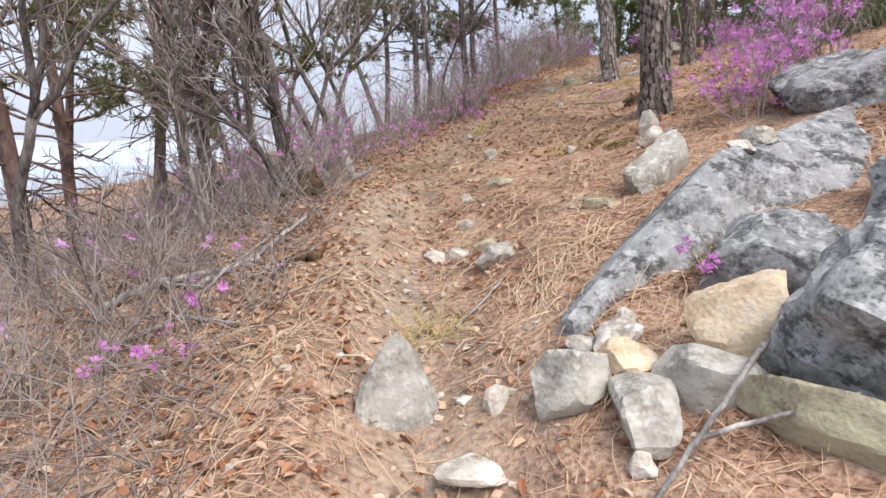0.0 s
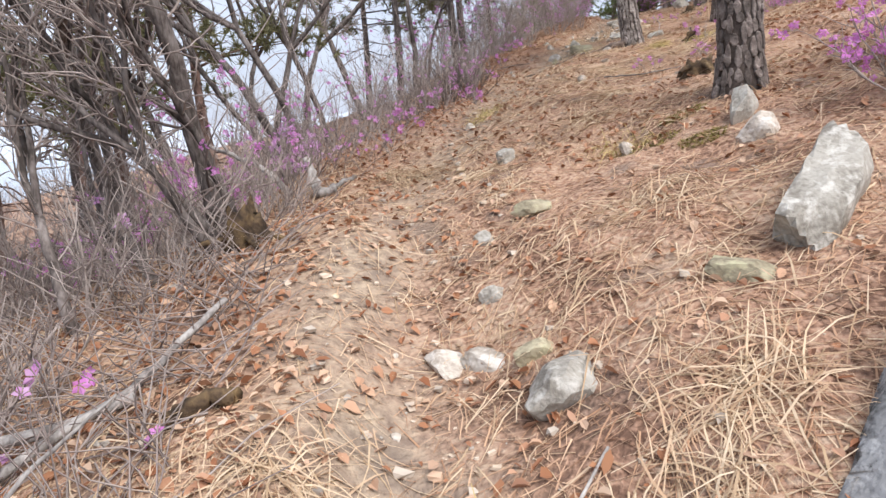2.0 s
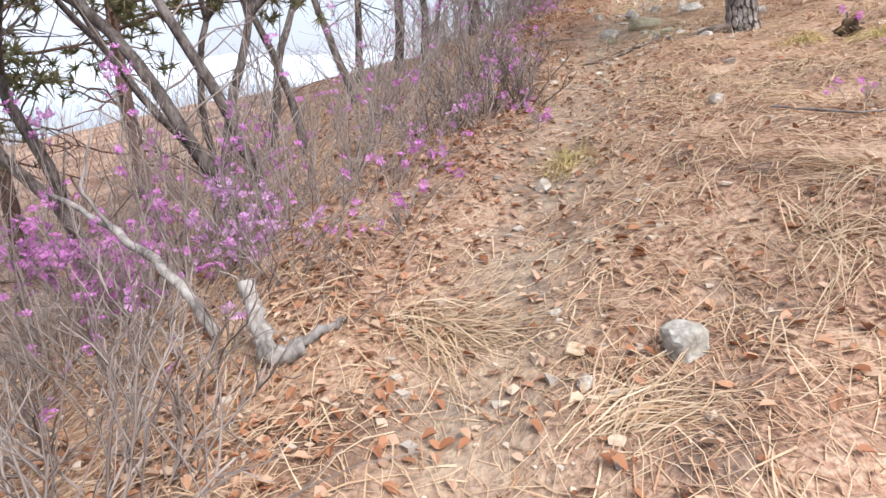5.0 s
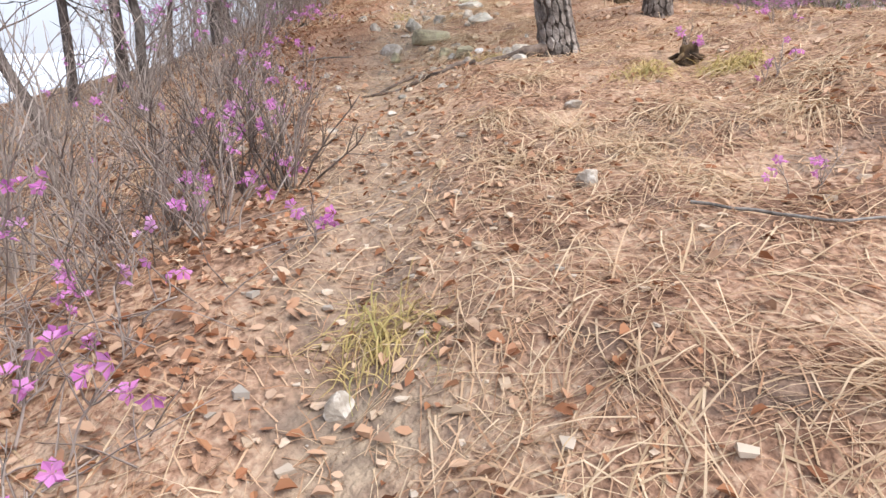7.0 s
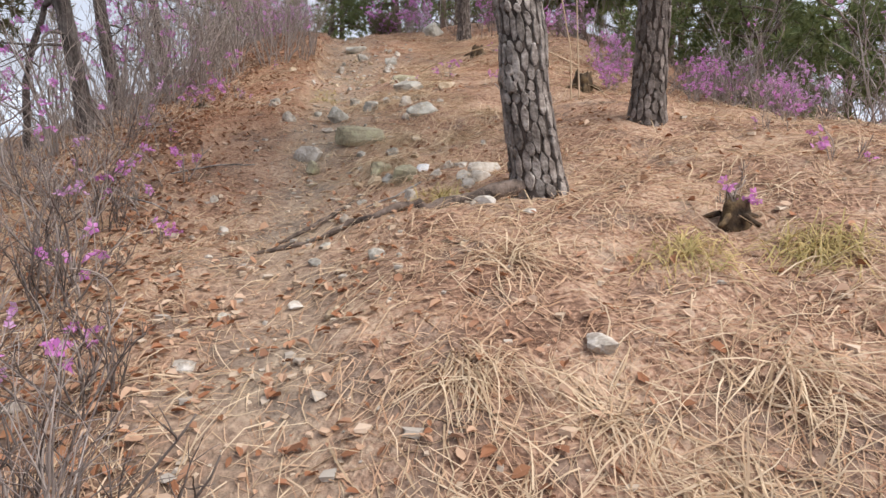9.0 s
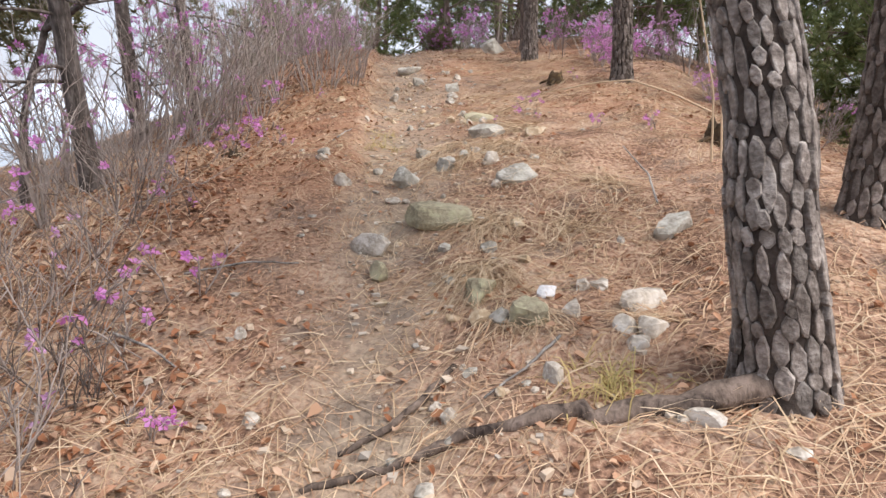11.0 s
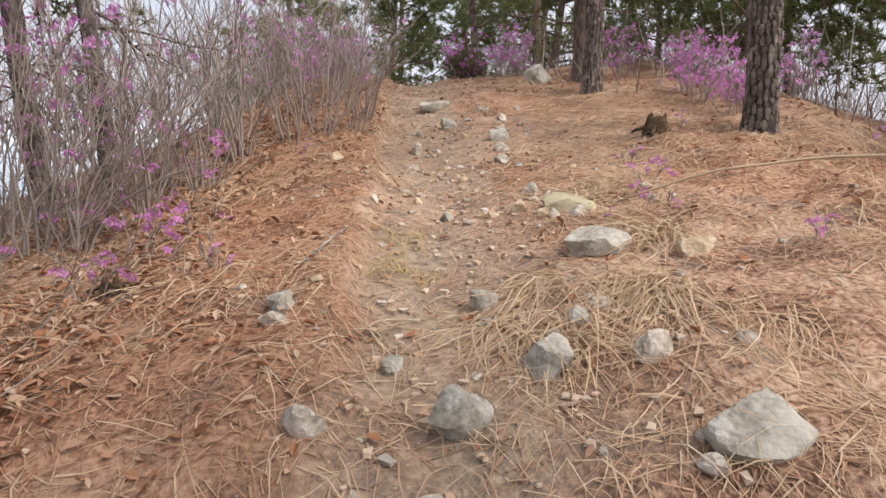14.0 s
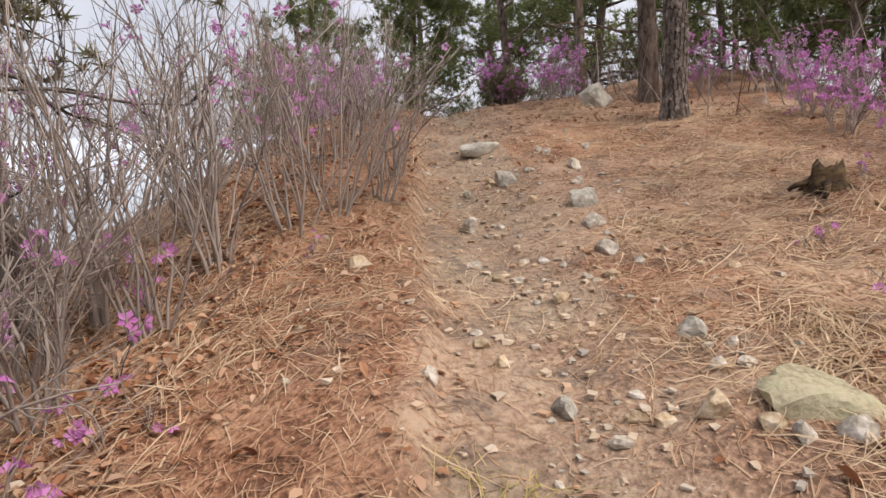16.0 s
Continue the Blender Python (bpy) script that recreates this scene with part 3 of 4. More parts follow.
stone(2.58, 12.50, 0.34, MOSSY, "long rounded olive-grey stone lying in dry grass", 0.4, 0.35, 0.9, 4)
stone(2.83, 13.45, 0.48, MOSSY, "broad flat olive-green rock breaking through the trail", 0.35, 0.5, -0.3, 4)
stone(2.88, 14.25, 0.20, STONE, "upright grey stone split along its face", 0.9, 0.7, 0.4, 4)
stone(3.26, 14.36, 0.22, STONE, "rounded grey stone in a tangle of dry grass", 0.7, 0.8, 1.4, 4)
stone(3.57, 13.77, 0.25, STONE, "pale blue-grey stone with a flat top", 0.55, 0.8, 0.2, 4)
stone(2.50, 15.20, 0.16, STONE, "small pointed grey stone beside the trail", 0.8, 0.7)
stone(2.46, 15.08, 0.10, PALE, PALE_L, 0.7)
stone(3.35, 14.98, 0.18, STONE, "grey and white stone on the worn trail", 0.6, 0.8)
stone(4.09, 15.12, 0.31, STONE, "flat-topped grey stone with a white corner", 0.5, 0.6, -0.25, 4, 0.3)
stone(4.35, 15.76, 0.30, MOSSY, "large low rock with pale olive crust", 0.5, 0.8)
stone(5.48, 20.35, 0.42, STONE, "grey ledge of rock across the trail", 0.4, 0.6, 0.5, 4)
stone(7.85, 21.65, 0.42, STONE, "pale grey boulder at the crest among azaleas", 0.8, 0.8, 0.3, 4, 0.25, "boulder", category="boulder")


# ---- trees ----
def trunk_line(height, lean, sway, steps=16):
    s = np.linspace(0, 1, steps + 1)
    a = rng.uniform(0, 6.28)
    return np.stack([lean[0] * s * height + sway * np.sin(s * 5 + a) - sway * math.sin(a), lean[1] * s * height + sway * np.cos(s * 4 + a) - sway * math.cos(a), s * height - 0.15], -1)


def needle_mesh(name, centres, size, material, each=16):
    """Tufts of long needles round the ends of twigs."""
    c = np.repeat(np.asarray(centres, float), each, 0)
    n = len(c)
    d = rng.normal(0, 1, (n, 3)) + np.array([0, 0, 0.35])
    d /= np.linalg.norm(d, axis=1)[:, None]
    s = np.cross(d, rng.normal(0, 1, (n, 3)))
    s /= np.linalg.norm(s, axis=1)[:, None]
    ln = size * rng.uniform(0.6, 1.2, (n, 1))
    w = size * 0.09
    v = np.stack([c - s * w, c + s * w, c + d * ln], 1).reshape(-1, 3)
    return mesh_of(name, v, np.arange(n * 3).reshape(-1, 3), material)


def pine(x, y, r, height, lean=(0, 0), sway=0.08, crown_from=0.5, spread=1.6, limbs=16, bark=None, needles=None, plates=0, label="", tufts=9, line=None, dead=5):
    """A red pine: bent trunk with flared foot, bark plates, dead stubs, limbs and a crown of needle tufts."""
    tree = thing("pine_tree", on_ground(x, y), label, "tree", "pines on the ridge")
    p = line if line is not None else trunk_line(height, lean, sway)
    k = len(p)
    fine = np.linspace(0, k - 1, 46)
    q = np.stack([np.interp(fine, np.arange(k), p[:, i]) for i in range(3)], -1)
    hs = q[:, 2]
    rad = r * (1 - 0.62 * np.clip(hs / height, 0, 1)) * (1 + 0.55 * np.exp(-np.clip(hs + 0.1, 0, 9) / 0.12))
    sides = 20
    th = np.linspace(0, 2 * np.pi, sides, endpoint=False)
    lobe = 1 + 0.10 * np.sin(th * 3 + x)[None, :] * np.exp(-np.clip(hs, 0, 9) / 0.35)[:, None] + rng.normal(0, 0.018, (len(q), sides))
    R = rad[:, None] * lobe
    V = np.stack([q[:, 0:1] + R * np.cos(th), q[:, 1:2] + R * np.sin(th), np.repeat(q[:, 2:3], sides, 1)], -1).reshape(-1, 3)
    f = [(i * sides + j, i * sides + (j + 1) % sides, (i + 1) * sides + (j + 1) % sides, (i + 1) * sides + j) for i in range(len(q) - 1) for j in range(sides)]
    trunk = part("trunk", mesh_of("trunk", V, f, BARK if plates else (bark or ROUGH_BARK), True), tree)
    if plates:
        cols = max(int(2 * np.pi * r / 0.047), 9)
        made, joined_v, joined_f = 0, [], []
        for c in range(cols):
            h = -0.05 - rng.uniform(0, 0.12)
            while h < min(height * 0.7, 4.2):
                ph = rng.choice((0.05, 0.07, 0.09, 0.12, 0.15)) * rng.uniform(0.85, 1.15)
                mid = h + ph / 2
                cx, cy = np.interp(mid, hs, q[:, 0]), np.interp(mid, hs, q[:, 1])
                rr = np.interp(mid, hs, rad)
                wd = 2 * np.pi / cols * rng.uniform(0.85, 1.15)
                a0 = (c + 0.7 * math.sin(mid * 4.5 + x) + rng.uniform(-0.25, 0.25)) * 2 * np.pi / cols
                oct_a = np.array([-.44, -.13, .16, .44, .44, .13, -.16, -.44]) * wd * rng.uniform(0.75, 1.2, 8)
                oct_h = np.array([-.20, -.5, -.48, -.24, .22, .5, .47, .20]) * (ph + 0.010) * rng.uniform(0.85, 1.15, 8)
                up = rng.uniform(0.008, 0.019)
                vs = []
                for inset, lift in ((1.0, -0.006), (0.95, up * 0.75), (0.8, up)):
                    for a, b in zip(oct_a, oct_h):
                        hh = mid + b * inset
                        sx = np.interp(hh, hs, q[:, 0]) - cx
                        sy = np.interp(hh, hs, q[:, 1]) - cy
                        rl = np.interp(hh, hs, rad) + lift
                        vs.append((cx + sx + rl * math.cos(a0 + a * inset), cy + sy + rl * math.sin(a0 + a * inset), hh))
                fs = [(g * 8 + i, g * 8 + (i + 1) % 8, g * 8 + 8 + (i + 1) % 8, g * 8 + 8 + i) for g in (0, 1) for i in range(8)] + [tuple(range(16, 24))]
                if plates > 1 and made < 300 and mid < 1.7:
                    part("bark_plate", mesh_of("bark_plate", vs, fs, PLATE), trunk)
                    made += 1
                else:
                    o = len(joined_v)
                    joined_v += vs
                    joined_f += [tuple(i + o for i in g) for g in fs]
                h += ph
        if joined_v:
            tagged(part("bark", mesh_of("bark", joined_v, joined_f, PLATES), trunk), kind="stuff")
    tips = []
    limb_mat = bark or ROUGH_BARK
    for i in range(limbs + dead):
        live = i < limbs
        s = rng.uniform(crown_from, 1.0) if live else rng.uniform(min(0.12, crown_from), crown_from + 0.05) if crown_from < 0.37 else rng.uniform(crown_from - 0.25, crown_from + 0.05)
        base = np.array([np.interp(s * (k - 1), np.arange(k), p[:, j]) for j in range(3)])
        a = rng.uniform(0, 6.28)
        ln = spread * (1.15 - 0.75 * max(s - crown_from, 0) / (1 - crown_from)) * rng.uniform(0.6, 1.1) * (1 if live else 0.55)
        line_l = wander(base, (math.cos(a), math.sin(a), 0.25 if live else 0.0), ln, 7, 0.30, 0.02 if live else -0.03)
        t = Tubes()
        t.add(line_l, r * (0.26 if live else 0.16) * (1.3 - s * 0.6), 0.006, 6, 0.1)
        for _ in range(7 if live else 4):
            u = rng.uniform(0.3, 1.0)
            b = np.array([np.interp(u * 7, np.arange(8), line_l[:, j]) for j in range(3)])
            tw = wander(b, off_axis(line_l[-1] - line_l[0], 0.8), ln * 0.35 * rng.uniform(0.5, 1.2), 4, 0.35, 0.06)
            t.add(tw, 0.011, 0.003, 3)
            if live:
                for _ in range(tufts):
                    tips.append(tw[rng.integers(1, 5)] + rng.normal(0, 0.10, 3))
        part("limb", t.mesh("limb", limb_mat), tree)
    if tips:
        part("crown", needle_mesh("crown", tips, 0.15, needles or NEEDLE), tree)
    return tree


def bare_tree(x, y, height, r, lean, label, forks=2, bark=None, density=1.0):
    """A leafless tree that forks low, with crooked limbs and fine twigs."""
    tree = thing("bare_tree", on_ground(x, y, 0.08), label, "tree", "bare trees on the slope")
    trunk, twigs = Tubes(), Tubes()
    first = wander((0, 0, 0), (lean[0], lean[1], 1), height * 0.4, 8, 0.22)
    trunk.add(first, r * 1.25, r * 0.8, 9, 0.06)
    part("trunk", trunk.mesh("trunk", bark or GREY_BARK), tree)
    for _ in range(forks):
        d = off_axis(first[-1] - first[-2], rng.uniform(0.25, 0.55))
        limb = wander(first[-1], d, height * rng.uniform(0.5, 0.65), 9, 0.27, 0.05)
        t = Tubes()
        t.add(limb, r * 0.75, 0.012, 7, 0.05)
        part("limb", t.mesh("limb", bark or GREY_BARK), tree)
        for _ in range(int(9 * density)):
            b = limb[rng.integers(1, 10)]
            br = wander(b, off_axis(limb[-1] - limb[0], 0.75), height * 0.22 * rng.uniform(0.5, 1.2), 6, 0.32, 0.03)
            twigs.add(br, r * 0.22, 0.004, 4)
            for _ in range(5):
                twigs.add(wander(br[rng.integers(1, 7)], off_axis(br[-1] - br[0], 0.7), height * 0.10 * rng.uniform(0.4, 1.2), 4, 0.3, 0.03), 0.006, 0.002, 3)
    for _ in range(int(6 * density)):
        br = wander(first[rng.integers(2, 9)], off_axis(np.array((0, 0, 1.0)), 1.0), height * 0.2, 5, 0.3, 0.05)
        twigs.add(br, r * 0.2, 0.003, 4)
    tagged(part("twig_mass", twigs.mesh("twig_mass", TWIG), tree), kind="stuff")
    return tree


NEAR_PINE = "tall red pine with deeply plated grey bark, slightly bent"
t2_line = np.array([(0.0, 0, -0.15), (-0.01, 0, 0.05), (-0.05, 0.02, 0.30), (-0.075, 0.08, 0.6), (-0.05, 0.15, 0.9), (-0.08, 0.22, 1.2), (-0.15, 0.33, 1.6), (-0.24, 0.45, 2.2), (-0.28, 0.55, 3.0), (-0.25, 0.6, 4.2), (-0.2, 0.6, 5.4), (-0.25, 0.55, 6.6)])
pine(2.96, 11.10, 0.135, 6.6, crown_from=0.62, limbs=14, plates=2, label="crooked pine beside the trail with thick plated grey bark", line=t2_line, dead=0)
pine(2.04, 6.05, 0.132, 8.0, (-0.035, 0.0), 0.05, 0.62, limbs=16, plates=1, label=NEAR_PINE, dead=0)
pine(4.55, 11.85, 0.115, 7.5, (-0.04, 0), 0.06, 0.5, plates=1, label="slender pine with dark plated bark standing in litter", dead=2)
pine(6.98, 16.65, 0.125, 7.5, (-0.10, 0.02), 0.06, 0.4, plates=1, label="leaning pine with dark plated bark among azaleas", limbs=18)
pine(7.75, 20.1, 0.125, 7.0, (-0.07, 0), 0.07, 0.42, plates=1, label="dark-barked pine near the crest of the ridge", limbs=18)
FAR_PINE = "pine with a ragged dark green crown on the crest"
for x, y, r, h, lx, cf in ((8.5, 21.4, 0.13, 6.5, -0.05, 0.35), (9.3, 26.6, 0.10, 6.5, -0.08, 0.22), (9.9, 24.8, 0.11, 6.5, -0.10, 0.22),
                           (7.9, 29.5, 0.11, 4.6, 0.05, 0.15), (5.6, 30.5, 0.11, 4.8, -0.05, 0.15), (11.0, 31, 0.12, 5.2, 0.02, 0.12), (12.8, 29, 0.12, 5.2, 0, 0.12), (6.8, 33, 0.12, 5.5, 0, 0.12), (9.6, 33, 0.12, 5.5, 0, 0.12), (11.4, 26.5, 0.12, 4.6, 0, 0.10)):
    pine(x, y, r, h, (lx, 0), 0.10, cf, 2.3, 24, label=FAR_PINE, tufts=8)
for x, y, h in ((12.5, 24.0, 4.6), (13.6, 21.5, 5.2), (12.6, 18.6, 4.8), (14.5, 25.5, 5.5), (15.5, 19.5, 5.5), (10.6, 17.2, 4.6), (12.0, 14.5, 6.0), (9.6, 14.2, 5.0), (8.9, 12.0, 5.2), (11.2, 20.4, 4.5), (10.0, 9.6, 6), (11.5, 22.4, 4.4), (14.0, 12, 6), (12.8, 16.4, 5.5)):
    pine(x, y, 0.075, h, (rng.uniform(-0.05, 0.05), 0), 0.10, 0.06, 2.1, 22, label="bushy green pine on the far side of the ridge", tufts=9, dead=2)
RED = "red-barked pine on the slope below the trail"
for x, y, r, h, lx, cf in ((-4.6, 7.8, 0.11, 7.0, 0.02, 0.42), (-3.9, 5.9, 0.12, 7.0, -0.03, 0.40), (-4.1, 9.0, 0.12, 7.0, 0.0, 0.42), (-4.4, 11.0, 0.11, 7, 0.03, 0.45), (-3.2, 11.6, 0.11, 6, -0.12, 0.35), (-6.5, 8.0, 0.12, 8, 0, 0.4), (-7, 12, 0.12, 8, 0, 0.4)):
    pine(x, y, r * 0.72, h, (lx, 0), 0.14, cf - 0.12, 1.8, 13, RED_BARK, OLIVE, label=RED, dead=9, tufts=6)
for x, y, r, h, lx in ((0.72, 15.8, 0.085, 6.5, -0.03), (1.15, 19.4, 0.10, 7.0, -0.03), (1.75, 18.4, 0.07, 6.0, -0.04), (-0.6, 17.5, 0.09, 6.5, 0), (-1.6, 20, 0.09, 7, 0)):
    pine(x, y, r, h, (lx, 0), 0.07, 0.33, 1.8, 16, GREY_BARK, OLIVE, label="thin grey-barked pine at the brink of the slope", dead=6, tufts=10)
BARE = "bare forked tree with dark crooked limbs"
bare_tree(-1.32, 5.55, 3.9, 0.052, (-0.10, 0.05), "gnarled bare tree with dark crooked limbs beside a mossy stump", 4, density=1.6)
for x, y, h, lx, ly in ((-1.16, 5.24, 2.0, -0.75, 0.0), (-1.22, 5.20, 1.7, -0.5, -0.35), (-1.12, 5.32, 1.9, -0.25, 0.3), (-1.45, 5.0, 1.8, -0.9, 0.1), (-1.7, 4.6, 1.7, -0.5, 0.2)):
    bare_tree(x, y, h, 0.024, (lx, ly), "crooked grey sapling leaning out over the slope", 3, density=1.2)
for x, y, h, r, lx in ((-1.55, 8.9, 4.6, 0.06, -0.30), (-1.45, 9.2, 4.4, 0.055, -0.15), (-2.1, 12.6, 4.8, 0.07, -0.12), (-1.2, 14.6, 5.0, 0.08, -0.25), (-2.6, 7.2, 4.2, 0.06, -0.1), (-3.4, 5.0, 4.0, 0.06, -0.1), (-2.2, 6.0, 4.0, 0.055, 0.05), (-0.2, 13.4, 4.5, 0.06, -0.2), (-3.3, 10, 5, 0.07, 0), (-2.8, 9.3, 4.6, 0.06, -0.1), (-2.2, 10.6, 4.8, 0.06, 0.08), (-1.5, 11.4, 4.6, 0.055, -0.12), (-3.6, 8.4, 5, 0.06, 0.05), (-2.9, 12.9, 5, 0.06, 0), (-1.9, 9.9, 4.2, 0.05, -0.25), (-4.4, 6.6, 5, 0.06, 0.05), (0.1, 16.8, 4.5, 0.05, -0.15)):
    bare_tree(x, y, h, r * 0.72, (lx, 0), BARE, 3)


# ---- shrubs and azaleas ----
def blossom_mesh(name, tips, material, size=0.034):
    """Open five-petalled flowers facing every way."""
    c = np.asarray(tips, float)
    n = len(c)
    ax = rng.normal(0, 1, (n, 3)) + np.array([0, 0, 0.4])
    ax /= np.linalg.norm(ax, axis=1)[:, None]
    u = np.cross(ax, rng.normal(0, 1, (n, 3)))
    u /= np.linalg.norm(u, axis=1)[:, None]
    w = np.cross(ax, u)
    v = []
    sz = size * rng.uniform(0.75, 1.25, (n, 1))
    for k in range(5):
        for r, da, up in ((0.12, 0, 0), (0.72, -0.52, 0.45), (1.05, 0, 0.52), (0.72, 0.52, 0.45)):
            a = k * 1.2566 + da
            v.append(c + sz * (r * (math.cos(a) * u + math.sin(a) * w) + up * ax))
    v = np.stack(v, 1).reshape(-1, 3)
    o = np.arange(n * 5)[:, None] * 4
    f = np.concatenate([o + np.array([[0, 1, 2]]), o + np.array([[0, 2, 3]])])
    return mesh_of(name, v, f, material)


def shrub(height, stems, spread, flowers, label, petal=None, twiggy=1.0, name="shrub", category="shrub", group="leafless shrubs along the brink", split=True):
    ob = thing(name, (0, 0, 0), label, category, group)
    wood, tips = Tubes(), []
    for i in range(stems):
        a = rng.uniform(0, 6.28)
        out = rng.uniform(0.1, 1) * spread
        st = wander((0.16 * spread * math.cos(a), 0.16 * spread * math.sin(a), -0.06), (out * math.cos(a), out * math.sin(a), 1), height * rng.uniform(0.5, 1.05), 8, 0.30, 0.02)
        wood.add(st, 0.004 + 0.0045 * height * rng.uniform(0.6, 1.3), 0.003, 4, 0.1)
        for _ in range(int(6 * twiggy)):
            j = rng.integers(2, 8)
            br = wander(st[j], off_axis(st[-1] - st[0], rng.uniform(0.3, 0.8)), height * 0.30 * rng.uniform(0.4, 1.1), 5, 0.26, 0.05)
            wood.add(br, 0.0045, 0.0018, 3)
            tips.append(br[-1])
            for _ in range(2):
                tw = wander(br[rng.integers(1, 5)], off_axis(br[-1] - br[0], 0.6), height * 0.12, 3, 0.25, 0.05)
                wood.add(tw, 0.0025, 0.0012, 3)
                tips.append(tw[-1])
        tips.append(st[-1])
        if split:
            part("stem", wood.mesh("stem", TWIG), ob)
            wood = Tubes()
    if not split:
        part("tangle", wood.mesh("tangle", TWIG), ob)
    if flowers:
        hub = np.array(tips)[rng.permutation(len(tips))[:max(flowers // 3, 1)]]
        at = np.concatenate([hub + rng.normal(0, 0.028, hub.shape) for _ in range(3)])[:flowers]
        tagged(part("blossom", blossom_mesh("blossom", at, petal or PETAL), ob, "pink-magenta azalea flowers"), kind="stuff")
    return ob


def set_out(kinds, spots):
    """Copies of the shrubs at the given places; the first ones are the models themselves."""
    used = set()
    for i, (x, y, size) in enumerate(spots):
        ob = kinds[i % len(kinds)]
        m = Matrix.Translation(on_ground(x, y, 0.02)) @ Euler((rng.uniform(-.08, .08), rng.uniform(-.12, .04), rng.uniform(0, 6.28))).to_matrix().to_4x4() @ Matrix.Scale(size, 4)
        if i < len(kinds):
            ob.matrix_basis = m
            used.add(ob)
        else:
            c = copy_thing(ob, m)
            c.matrix_basis = m


SHRUB_L = "leafless grey shrub of thin upright stems"
tall = [shrub(1.9, 9, 0.42, 6, SHRUB_L + " with few pink flowers"), shrub(2.2, 10, 0.36, 0, SHRUB_L), shrub(1.6, 9, 0.45, 24, SHRUB_L + " with scattered pink flowers"),
        shrub(2.0, 9, 0.40, 0, SHRUB_L), shrub(1.7, 10, 0.42, 10, SHRUB_L + " with few pink flowers", PALE_PETAL)]
spots = []
for y in np.arange(5.0, 25.5, 0.74):
    for k in range(2 if y < 10 else 1):
        d = (0.9 if y < 8.5 else 0.25) + k * 0.9 + rng.uniform(0, 0.7)
        spots.append((float(edge_x(y)) - d, y + rng.uniform(-0.3, 0.3), rng.uniform(0.6, 1.05) * (0.7 if y < 8 else 0.8 if y < 17.5 else 1.0)))
spots += [(3.25, 18.5, 0.95), (2.75, 18.3, 0.9), (3.55, 19.4, 0.9), (4.05, 20.4, 0.9), (4.4, 21.2, 0.8), (1.85, 17.7, 0.9), (2.7, 19.3, 1.1), (0.15, 9.45, 0.5), (0.55, 9.75, 0.45), (3.95, 18.9, 0.75), (3.55, 18.7, 0.95), (4.3, 19.6, 0.7), (2.0, 17.2, 0.85), (1.65, 16.75, 0.75), (2.4, 17.7, 0.9), (1.5, 17.4, 0.9), (2.2, 18.1, 1.0), (6.6, 12.3, 0.7), (7.3, 13.1, 0.85), (6.5, 11.1, 0.75), (7.6, 12.0, 0.9), (7.0, 10.2, 0.9), (-1.35, 5.2, 0.6), (-1.75, 4.8, 0.6)]
set_out(tall, spots)
bloom = [shrub(1.9, 10, 0.5, 66, "leafless grey shrub with scattered magenta azalea flowers", None, 1.1), shrub(1.8, 9, 0.55, 84, "leafless grey shrub with many magenta azalea flowers", None, 1.1)]
set_out(bloom, [(1.75, 18.9, 1.15), (1.0, 17.6, 1.05), (0.5, 16.9, 1.0), (2.2, 20.4, 1.2), (0.2, 18.6, 1.2), (1.2, 19.8, 1.2), (1.4, 16.9, 0.8), (-0.2, 15.2, 0.9), (3.3, 21.2, 1.0), (-1.45, 8.15, 0.62), (-2.0, 8.5, 0.72), (-1.05, 8.7, 0.55), (-2.4, 7.9, 0.7), (-1.7, 7.6, 0.5), (-2.9, 8.7, 0.8)])
low = [shrub(0.75, 9, 0.9, 5, "low tangled grey brush with few pink flowers", None, 1.1, split=False), shrub(0.60, 10, 1.0, 0, "low tangled grey brush", None, 1.2, split=False), shrub(0.8, 9, 0.8, 9, "low tangled grey brush with pink flowers", PALE_PETAL, 1.1, split=False)]
spots = []
for y in np.arange(2.6, 18, 0.55):
    for k in range(4 if y < 8 else 2 if y < 9 else 1):
        spots.append((float(edge_x(y)) - 0.02 - k * 0.66 + rng.uniform(-0.25, 0.2), y + rng.uniform(-0.25, 0.25), rng.uniform(0.6, 1.1)))
spots += [(5.9, 12.0, 0.8), (6.3, 12.6, 0.9), (6.0, 11.0, 0.8), (6.8, 12.0, 1.0), (6.5, 13.6, 0.8), (7.0, 13.0, 1.0), (6.2, 10.2, 0.9), (7.2, 11.3, 1.1), (5.6, 10.4, 0.6), (7.4, 14.2, 1.0)]
set_out(low, spots)
dark = [shrub(0.85, 11, 0.6, 5, "dark-stemmed leafless azalea with a few pink flowers in leaf litter", None, 0.9, group="leafless azaleas in leaf litter")]
for stem in dark[0].children:
    if stem.name.startswith("stem"):
        stem.data.materials[0] = DARK_TWIG
set_out(dark, [(0.55, 9.85, 0.8), (0.22, 9.95, 0.85), (-0.05, 9.7, 0.6), (0.65, 10.5, 0.6), (0.15, 10.6, 0.8), (0.75, 12.5, 0.6), (0.5, 11.6, 0.7)])
AZ = "azalea bush covered in magenta-pink flowers"
rich = [shrub(1.0, 13, 0.65, 260, AZ, None, 1.3, "azalea", "azalea bush", "azaleas in bloom"), shrub(1.1, 12, 0.55, 170, AZ, None, 1.2, "azalea", "azalea bush", "azaleas in bloom"),
        shrub(0.9, 13, 0.7, 200, "azalea bush with fading lilac-pink flowers", PALE_PETAL, 1.2, "azalea", "azalea bush", "azaleas in bloom")]
